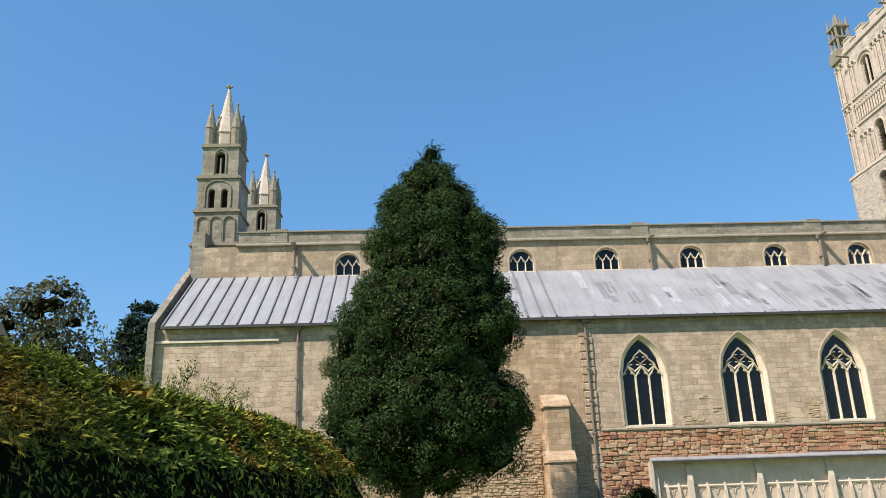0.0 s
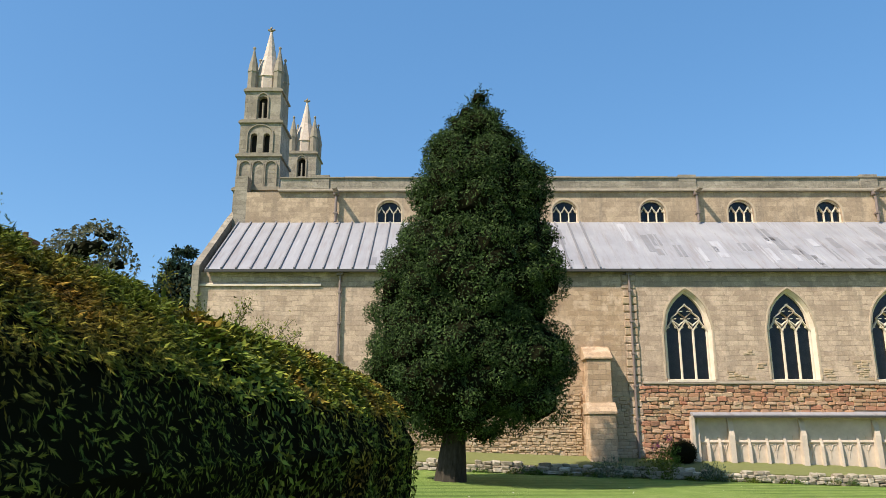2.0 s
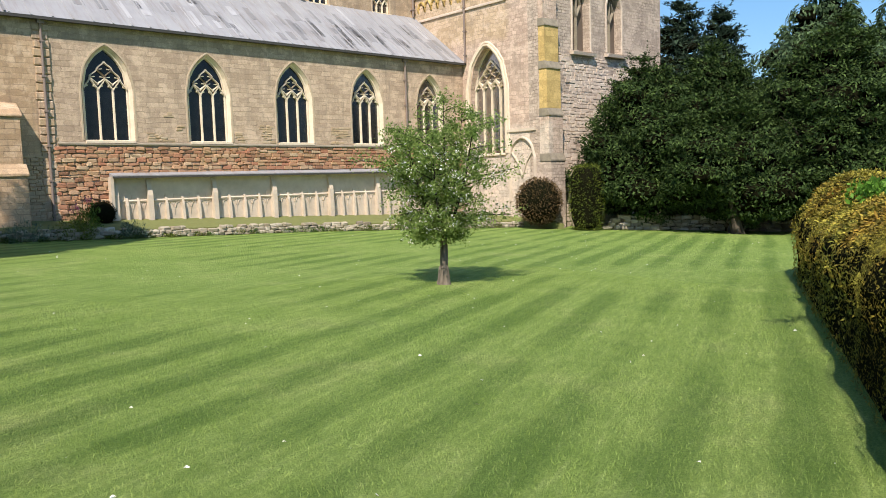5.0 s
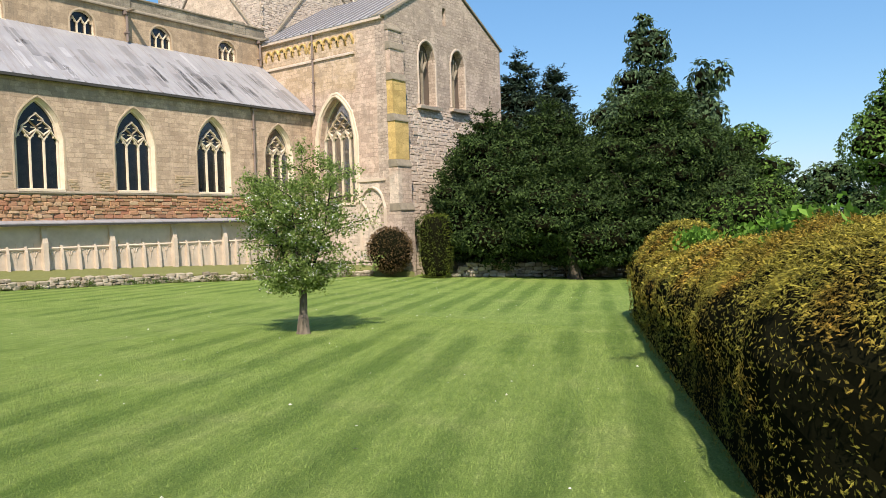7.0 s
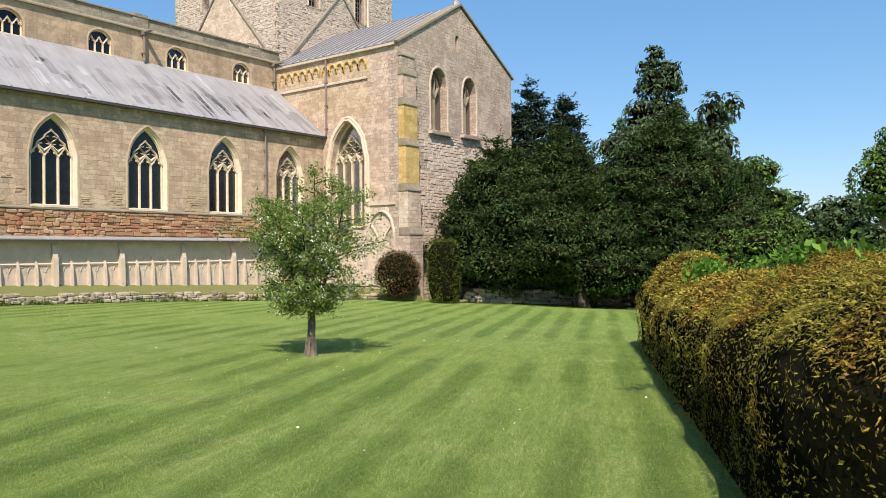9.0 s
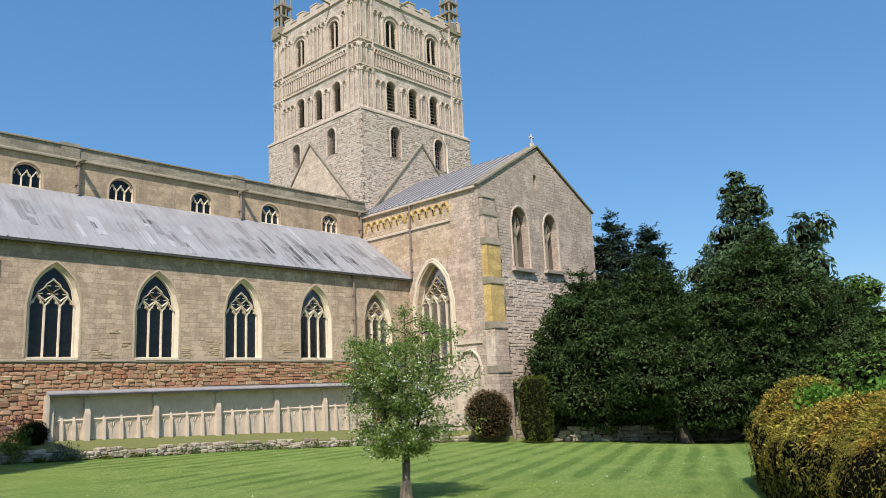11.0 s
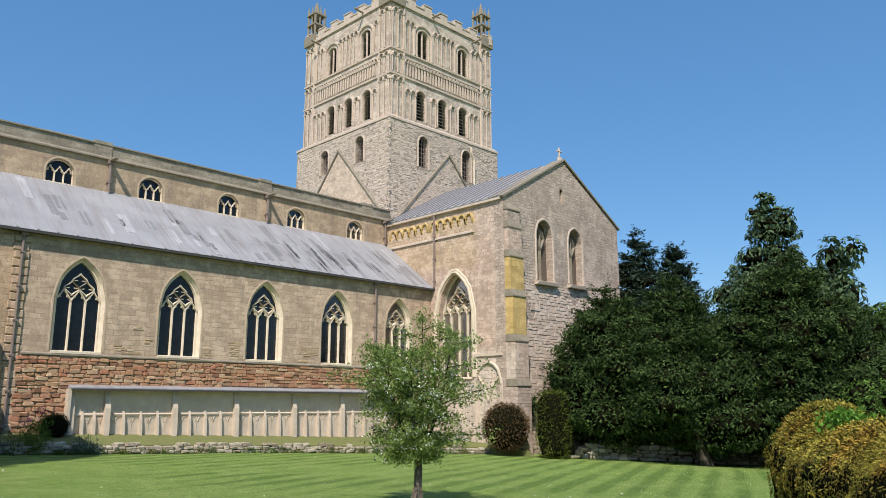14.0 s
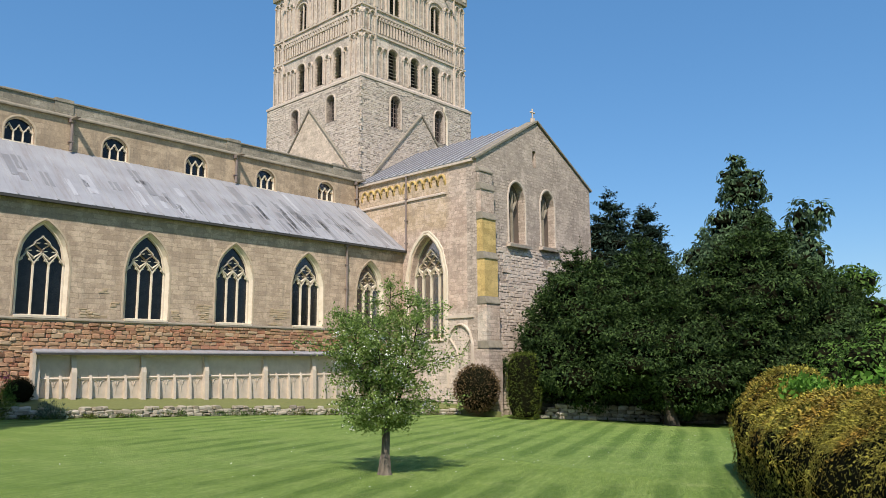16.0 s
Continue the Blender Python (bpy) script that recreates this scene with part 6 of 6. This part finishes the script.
for k in range(7):
    a = k * 2.399 + 0.4
    out = 0.25 if k == 0 else rr.uniform(0.55, 1.05)
    top = 4.75 if k == 0 else rr.uniform(3.5, 4.5)
    stem = [FORK, FORK + Vector((math.cos(a) * out * 0.35, math.sin(a) * out * 0.35, (top - 1.15) * 0.22)),
            FORK + Vector((math.cos(a) * out * 0.75, math.sin(a) * out * 0.75, (top - 1.15) * 0.6)), FORK + Vector((math.cos(a) * out, math.sin(a) * out, top - 1.15))]
    bm = bmesh.new()
    put_tube(bm, stem, [0.065, 0.048, 0.028, 0.006], 6)
    limb = part("limb", bm, M_BARK_DARK, ytrunk)
    bm = bmesh.new()
    for j in range(17):
        t = 0.12 + 0.88 * j / 16
        i = min(2, int(t * 3))
        c = stem[i].lerp(stem[i + 1], t * 3 - i)
        z = c.z - g0
        reach = float(np.interp(z, (1.2, 1.9, 2.9, 3.7, 4.4, 5.0), (0.75, 1.05, 0.95, 0.8, 0.55, 0.25))) * rr.uniform(0.6, 1.15)
        e = Vector((math.cos(a + j * 2.4), math.sin(a + j * 2.4), rr.uniform(-0.15, 0.7))) + Vector((math.cos(a), math.sin(a), 0)) * 0.35
        e = e.normalized() * reach
        if z < 1.9:
            e.z = -abs(e.z) * 0.4
        put_tube(bm, [c, c + e * 0.55 + Vector((0, 0, 0.05)), c + e], [0.014, 0.009, 0.003], 4)
        for f in np.linspace(0.25, 1.0, 9):
            q = c + e * float(f)
            for twig in range(2):
                d = Vector(rng.normal(size=3)).normalized() * rng.uniform(0.1, 0.3)
                tips += [q + d * 0.4, q + d]
    part("twig_spray", bm, M_BARK_DARK, limb)
for d, z in (((-0.9, 0.55, 0.15), 3.4), ((0.95, -0.45, 0.2), 3.0), ((0.9, -0.3, -0.02), 2.2)):
    p = Vector((SX, SY, g0 + z - 0.4))
    e = Vector(d).normalized() * 2.3
    bm = bmesh.new()
    put_tube(bm, [p, p + e * 0.5, p + e], [0.03, 0.02, 0.005], 5)
    part("branch", bm, M_BARK_DARK, ytrunk)
    tips += [p + e * f + Vector(rng.normal(size=3)) * 0.12 for f in np.linspace(0.4, 1, 40)]
tips = np.array([tuple(t) for t in tips])
rep = np.repeat(tips, 7, axis=0) + rng.normal(size=(len(tips) * 7, 3)) * 0.075
leaves("foliage", rep, rng.normal(size=rep.shape) + (0, 0, 0.1), rng.uniform(0.045, 0.1, len(rep)), M_YOUNG, young, LEAF, LEAF_F, rng)
pick = tips[(tips[:, 2] < g0 + 3.7)]
sel = pick[rng.choice(len(pick), 320, replace=False)]
bl = np.repeat(sel, 7, axis=0) + rng.normal(size=(len(sel) * 7, 3)) * 0.045
leaves("blossom", bl, rng.normal(size=bl.shape), rng.uniform(0.045, 0.075, len(bl)), M_PETAL, young, LEAF, LEAF_F, rng, "small white blossom clusters")


# ---- clipped shrubs and beds ----
def topiary(x, y, w, h, mat, seed, label, round_top=False, name="topiary", leaf=0.12, per=320, z0=None):
    rng = np.random.default_rng(seed)
    th = thing(name, label, "shrub")
    g = ground_z(x, y) if z0 is None else z0
    bm = bmesh.new()
    m = Matrix.Translation((x, y, g + h / 2)) @ Matrix.Diagonal((w / 2, w / 2, h / 2, 1))
    bmesh.ops.create_icosphere(bm, subdivisions=3, radius=0.93, matrix=m)
    power = 2.0 if round_top else 5.0

    def superquad(d):
        k = (abs(d[0]) ** power + abs(d[1]) ** power + abs(d[2]) ** power) ** (-1 / power)
        return k
    for v in bm.verts:
        d = ((v.co.x - x) / (w / 2), (v.co.y - y) / (w / 2), (v.co.z - g - h / 2) / (h / 2))
        k = superquad(d) * 0.94
        v.co = Vector((x + d[0] * k * w / 2, y + d[1] * k * w / 2, g + h / 2 + d[2] * k * h / 2))
    # near-black body, shade between the leaves put into its colour
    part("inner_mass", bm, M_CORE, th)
    n = int(per * (math.pi * w * h))
    d = rng.normal(size=(n, 3))
    d /= np.linalg.norm(d, axis=1, keepdims=True)
    k = (np.abs(d) ** power).sum(1) ** (-1 / power)
    p = np.array((x, y, g + h / 2)) + d * k[:, None] * np.array((w / 2, w / 2, h / 2)) * rng.uniform(0.94, 1.03, (n, 1))
    leaves("foliage", p, d + rng.normal(size=(n, 3)) * 0.5, leaf * rng.uniform(0.6, 1.3, n), mat, th, SPRAY, SPRAY_F, rng)
    return th


topiary(26.4, -11.3, 1.75, 4.1, M_TOPIARY, 111, "tall clipped square column of box at the lawn corner", leaf=0.13, per=170)
topiary(25.3, -8.3, 2.9, 3.0, M_PURPLE, 112, "rounded bronze-leaved shrub before the transept wall", True, "shrub", 0.16, 120, ground_z(25.3, -8.3) + 0.3)
topiary(0.25, -0.75, 1.3, 1.25, M_CORE, 113, "small dark round shrub at the foot of the wall", True, "shrub", 0.1, 200, ground_z(0, 0) + 0.55)


def plant(x, y, w, h, mat, seed, label, flowers=None, leaf=0.13, n=900, z0=None):
    rng = np.random.default_rng(seed)
    th = thing("border_plant", label, "plant", "plants along the garden wall")
    g = (ground_z(x, y) if z0 is None else z0) - 0.02
    d = rng.normal(size=(n, 3))
    d[:, 2] = np.abs(d[:, 2])
    d /= np.linalg.norm(d, axis=1, keepdims=True)
    lump = 1 + 0.25 * np.sin(d[:, 0] * 7 + seed) * np.cos(d[:, 1] * 6)
    p = np.array((x, y, g)) + d * np.array((w / 2, w / 2, h)) * (rng.uniform(0.45, 1.0, n) * lump)[:, None]
    leaves("foliage", p, d + rng.normal(size=(n, 3)) * 0.6 + (0, 0, 0.5), leaf * rng.uniform(0.6, 1.3, n), mat, th, SPRAY, SPRAY_F, rng)
    if flowers:
        top = d[np.argsort(-d[:, 2])[:26]]
        q = np.array((x, y, g)) + top * np.array((w / 2, w / 2, h)) * 1.05
        q = np.repeat(q, 4, 0) + rng.normal(size=(104, 3)) * (0.03, 0.03, 0.1)
        leaves("blossom", q, rng.normal(size=(104, 3)), np.full(104, 0.07), flowers, th, LEAF, LEAF_F, rng)
    return th


BED = [(-14.0, -2.6), (12.0, -2.8), (24.0, -5.6), (26.3, -9.6)]
plant(-4.0, -3.1, 2.2, 0.95, M_SILVER, 121, "grey-green border plant at the foot of the garden wall")
plant(-1.7, -3.0, 2.1, 1.45, M_TOPIARY, 122, "tall border plant with pink flower spikes", M_PINK)
plant(-0.9, -2.2, 1.4, 1.5, M_BROAD, 123, "tall border plant with pink flower spikes", M_PINK, z0=ground_z(-0.9, -2) + 0.4)
plant(0.9, -3.1, 1.7, 0.8, M_SILVER, 124, "grey-green border plant at the foot of the garden wall")
rr = random.Random(131)
for k in range(44):
    t = rr.random()
    x = -11 + 35 * t
    y = -2.95 if x < 12 else -2.95 - (x - 12) * 0.233
    plant(x, y - 0.1, rr.uniform(0.5, 1.3), rr.uniform(0.2, 0.45), M_TOPIARY if rr.random() < 0.6 else M_BROAD, 140 + k, "low green rock plant growing from the garden wall", None, 0.08, 260)


def house():
    h = thing("brick_house", "old red brick house with tiled roof and chimney", "house")
    x, y, g = -45.2, 12.0, 1.0
    bm = bmesh.new()
    put_box(bm, x - 5, x + 5, y - 4, y + 4, 0, 11.0)
    part("wall", bm, M_BRICK, h)
    bm = bmesh.new()
    put_prism(bm, [(-4.4, 10.9), (0, 14.6), (4.4, 10.9)], lambda v, z, u: Vector((u, y + v, z)), x - 5.2, x + 5.2)
    roof = part("roof", bm, M_GREY, h)
    bm = bmesh.new()
    put_box(bm, x + 2.6, x + 3.9, y - 0.6, y + 0.6, 13.5, 15.9)
    put_box(bm, x + 2.5, x + 4.0, y - 0.7, y + 0.7, 15.9, 16.15)
    put_tube(bm, [(x + 3.25, y, 16.1), (x + 3.25, y, 16.7)], 0.2, 8)
    part("chimney", bm, M_BRICK, roof)


house()


# tree behind the right-hand hedge whose branch hangs over the garden
over = thing("overhanging_tree", "broadleaf tree behind the hedge with a branch hanging over the garden", "tree")
trunk_and_limbs(over, 1.0, -46.0, ground_z(1, -46), 13.0, 0.35, 6, 401, low=0.5)
bm = bmesh.new()
put_tube(bm, [(1.0, -46.0, 7.4), (-1.2, -42.8, 9.4), (-2.8, -40.4, 9.3), (-4.1, -39.0, 7.9)], [0.14, 0.09, 0.045, 0.008], 6)
part("limb", bm, M_BARK, over)
rng = np.random.default_rng(402)
t = rng.random(150)[:, None]
sprig = np.array((-3.1, -40.05, 9.0)) * (1 - t) + np.array((-4.25, -38.85, 7.7)) * t + rng.normal(size=(150, 3)) * 0.12
leaves("foliage", sprig, rng.normal(size=(150, 3)) + (0, 0, -0.6), rng.uniform(0.1, 0.2, 150), M_BROAD, over, LEAF, LEAF_F, rng)
blobs = [(1.0 + 2.4 * math.cos(k * 2.4), -46.0 + 2.4 * math.sin(k * 2.4), 11.0 + 0.45 * k, 1.5, 1.2) for k in range(9)]
crown("crown", over, blobs, M_BROAD, 403, 30, 0.2, 0.25, 0.0, 0.6, LEAF, LEAF_F)


# ---- pieces of the walls ----
rubble_stones(aisle_wall, -1.45, 9.5, 3.62, 5.1, M_RED, 11, 0.19, 0.46, 0.1)
rubble_stones(aisle_wall, -1.45, 0.85, 1.1, 3.6, M_RED, 13, 0.21, 0.42, 0.1)


def joined_stones(name, x0, x1, z0, z1, material, seed, row, length, proud, parent, keep=None, place=None):
    """Rough stones in one mesh, where single ones are too many."""
    rr = random.Random(seed)
    vs, fs = [], []
    place = place or (lambda u, z, d: (u, d, z))
    z = z0
    while z < z1 - 0.05:
        h = min(row * rr.uniform(0.7, 1.3), z1 - z)
        x = x0 - rr.random() * 0.3
        while x < x1:
            w = min(length * rr.uniform(0.5, 1.5), x1 - x)
            if w > 0.08 and (keep is None or keep(x + w / 2, z + h / 2, rr)):
                b, p = len(vs), proud * rr.uniform(0.4, 1.3)
                dz, hh = rr.uniform(-0.12, 0.12) * h, h * rr.uniform(0.88, 1.06)
                e = 0.03
                for d, k in ((0.02, 0.006), (-p * 0.55, 0.01), (-p, e)):
                    for u, q in ((x + k, z + dz + k), (x + w - k, z + dz + k), (x + w - k, z + dz + hh - k), (x + k, z + dz + hh - k)):
                        vs.append(place(u + rr.uniform(-0.015, 0.015), q + rr.uniform(-0.025, 0.025), d))
                for r in (0, 4):
                    for i in range(4):
                        fs.append((b + r + i, b + r + (i + 1) % 4, b + r + 4 + (i + 1) % 4, b + r + 4 + i))
                fs.append((b + 8, b + 9, b + 10, b + 11))
            x += w
        z += h
    me = bpy.data.meshes.new(name)
    me.from_pydata(vs, [], fs)
    me.materials.append(material)
    ob = new(name, me)
    ob.parent = parent
    return tagged(ob, kind="stuff")


joined_stones("rubble_facing", 9.6, 26.5, 3.75, 5.1, M_RED, 15, 0.19, 0.46, 0.1, aisle_wall)
joined_stones("rubble_facing", 22.5, 26.5, 0.4, 3.7, M_TANRUB, 16, 0.2, 0.42, 0.08, aisle_wall)
joined_stones("rubble_facing", -17.2, -4.7, 1.2, 4.6, M_TANRUB, 17, 0.15, 0.3, 0.08, aisle_wall, lambda x, z, q: q.random() < 0.93)
joined_stones("rubble_facing", -3.1, -1.5, 1.2, 4.6, M_TANRUB, 18, 0.17, 0.32, 0.07, aisle_wall)
in_window = lambda x, z: any(abs(x - c) < 1.6 for c in WIN_C)
joined_stones("rubble_facing", -1.45, 26.0, 5.34, 7.0, M_TANRUB, 19, 0.14, 0.34, 0.03, aisle_wall,
              lambda x, z, q: not in_window(x, z) and noise.noise((x * 0.8, z * 1.2, 3)) > (z - 5.6) * 0.4)
joined_stones("rubble_facing", -17.3, -4.6, 4.6, 8.6, M_TANRUB, 20, 0.17, 0.34, 0.022, aisle_wall, lambda x, z, q: noise.noise((x * 0.5, z * 0.6, 7)) > 0.12 + (z - 6) * 0.06)
joined_stones("rubble_facing", 28.2, 41.1, -1.0, 11.2, M_GABLE_RUB, 22, 0.24, 0.42, 0.05, tran, lambda x, z, q: not (abs(x - 31.25) < 1.3 and z > 11.0) and noise.noise((x * 0.5, z * 0.5, 2)) > -0.25, lambda u, z, d: (u, RY + d, z))
SOUTH_F, WEST_F = (lambda u, z, d: (u, TY0 + d, z)), (lambda u, z, d: (TX0 + d, u, z))
off = lambda ops: (lambda x, z, q: not any(abs(x - o[0]) < o[1] / 2 + 0.3 and o[2] - 0.3 < z < o[4] + 0.3 for o in ops) and q.random() < 0.86)
joined_stones("rubble_facing", TX0 + 0.05, TX1 - 0.05, 16.0, 26.85, M_SCAR_RUB, 23, 0.17, 0.3, 0.03, tower, off(lowS), SOUTH_F)
joined_stones("rubble_facing", TY0 + 0.05, TY1 - 0.05, 16.0, 26.85, M_SCAR_RUB, 24, 0.17, 0.3, 0.03, tower,
              lambda x, z, q: off(lowW)(x, z, q) and abs(x - WC - 0.15) * 1.12 > 25.7 - z, WEST_F)


# dry-stone garden wall along the bed
garden_wall = thing("garden_wall", "low dry-stone wall of pale rough stones edging the bed", "wall", kind="structure")
rr = random.Random(201)
forms = []
for k in range(8):
    bm = bmesh.new()
    bmesh.ops.create_cube(bm, size=1)
    bmesh.ops.bevel(bm, geom=bm.edges[:], offset=0.2, segments=1, affect="EDGES")
    for v in bm.verts:
        v.co += Vector((rr.uniform(-0.1, 0.1), rr.uniform(-0.1, 0.1), rr.uniform(-0.1, 0.1)))
    forms.append(mesh_from("stone", bm, M_DRY))
for row in range(3):
    x = -13.5 + row * 0.2
    while x < 26.0:
        w = rr.uniform(0.28, 0.62)
        y = bed_front(x + w / 2)
        if row < 2 or rr.random() < 0.45:
            ob = new("stone", rr.choice(forms))
            ob.parent = garden_wall
            ob.location = (x + w / 2, y + rr.uniform(-0.04, 0.06) + 0.05 * row, ground_z(x, y) + 0.09 + row * 0.17 + rr.uniform(-0.02, 0.02))
            ob.rotation_euler = (rr.uniform(-0.1, 0.1), rr.uniform(-0.12, 0.12), -0.22 * (x > 12) + rr.uniform(-0.1, 0.1))
            ob.scale = (w, 0.42, 0.2 * rr.uniform(0.8, 1.25))
        x += w * 0.97
yard_wall = thing("garden_wall", "low dark stone wall in the shade of the yews", "wall", kind="structure")
for row in range(4):
    t = row * 0.02
    while t < 1.0:
        w = rr.uniform(0.35, 0.7)
        x, y = 28.4 + (38.0 - 28.4) * t, -11.4 + (-22.5 + 11.4) * t
        ob = new("stone", rr.choice(forms))
        ob.parent = yard_wall
        ob.location = (x + rr.uniform(-0.05, 0.05), y, ground_z(x, y) + 0.12 + row * 0.24)
        ob.rotation_euler = (rr.uniform(-0.1, 0.1), rr.uniform(-0.1, 0.1), -0.86)
        ob.scale = (w, 0.5, 0.28 * rr.uniform(0.85, 1.15))
        t += w / 14.7


# ---- lawn details ----
def lawn_scatter(name, label, category, n, box, form, faces, size, material, seed, up=1.0):
    rng = np.random.default_rng(seed)
    x = rng.uniform(box[0], box[1], n)
    y = rng.uniform(box[2], box[3], n)
    z = 0.40 - 0.035 * (x - 0.7) + 0.015 * (y + 3)
    w = rng.normal(size=(n, 3)) * 0.5
    w[:, 2] = up
    ob = leaves(name, np.stack((x, y, z), 1), w, size * rng.uniform(0.6, 1.4, n), material, None, form, faces, rng)
    tagged(ob, label, category, kind="stuff")


lawn_scatter("grass", "short mown grass blades of the lawn", "grass", 160000, (-13.0, 6.0, -39.5, -24.0), ((-0.1, 0, 0), (0.1, 0, 0), (0, 1, 0)), ((0, 1, 2),), 0.034, M_BLADE, 301)
lawn_scatter("daisies", "tiny white daisies in the lawn", "flower", 420, (-12.0, 24.0, -39.0, -6.0), ((-0.5, 0, 0), (0, -0.5, 0), (0.5, 0, 0), (0, 0.5, 0)), ((0, 1, 2), (0, 2, 3)), 0.045, M_PETAL, 302, 0.0)
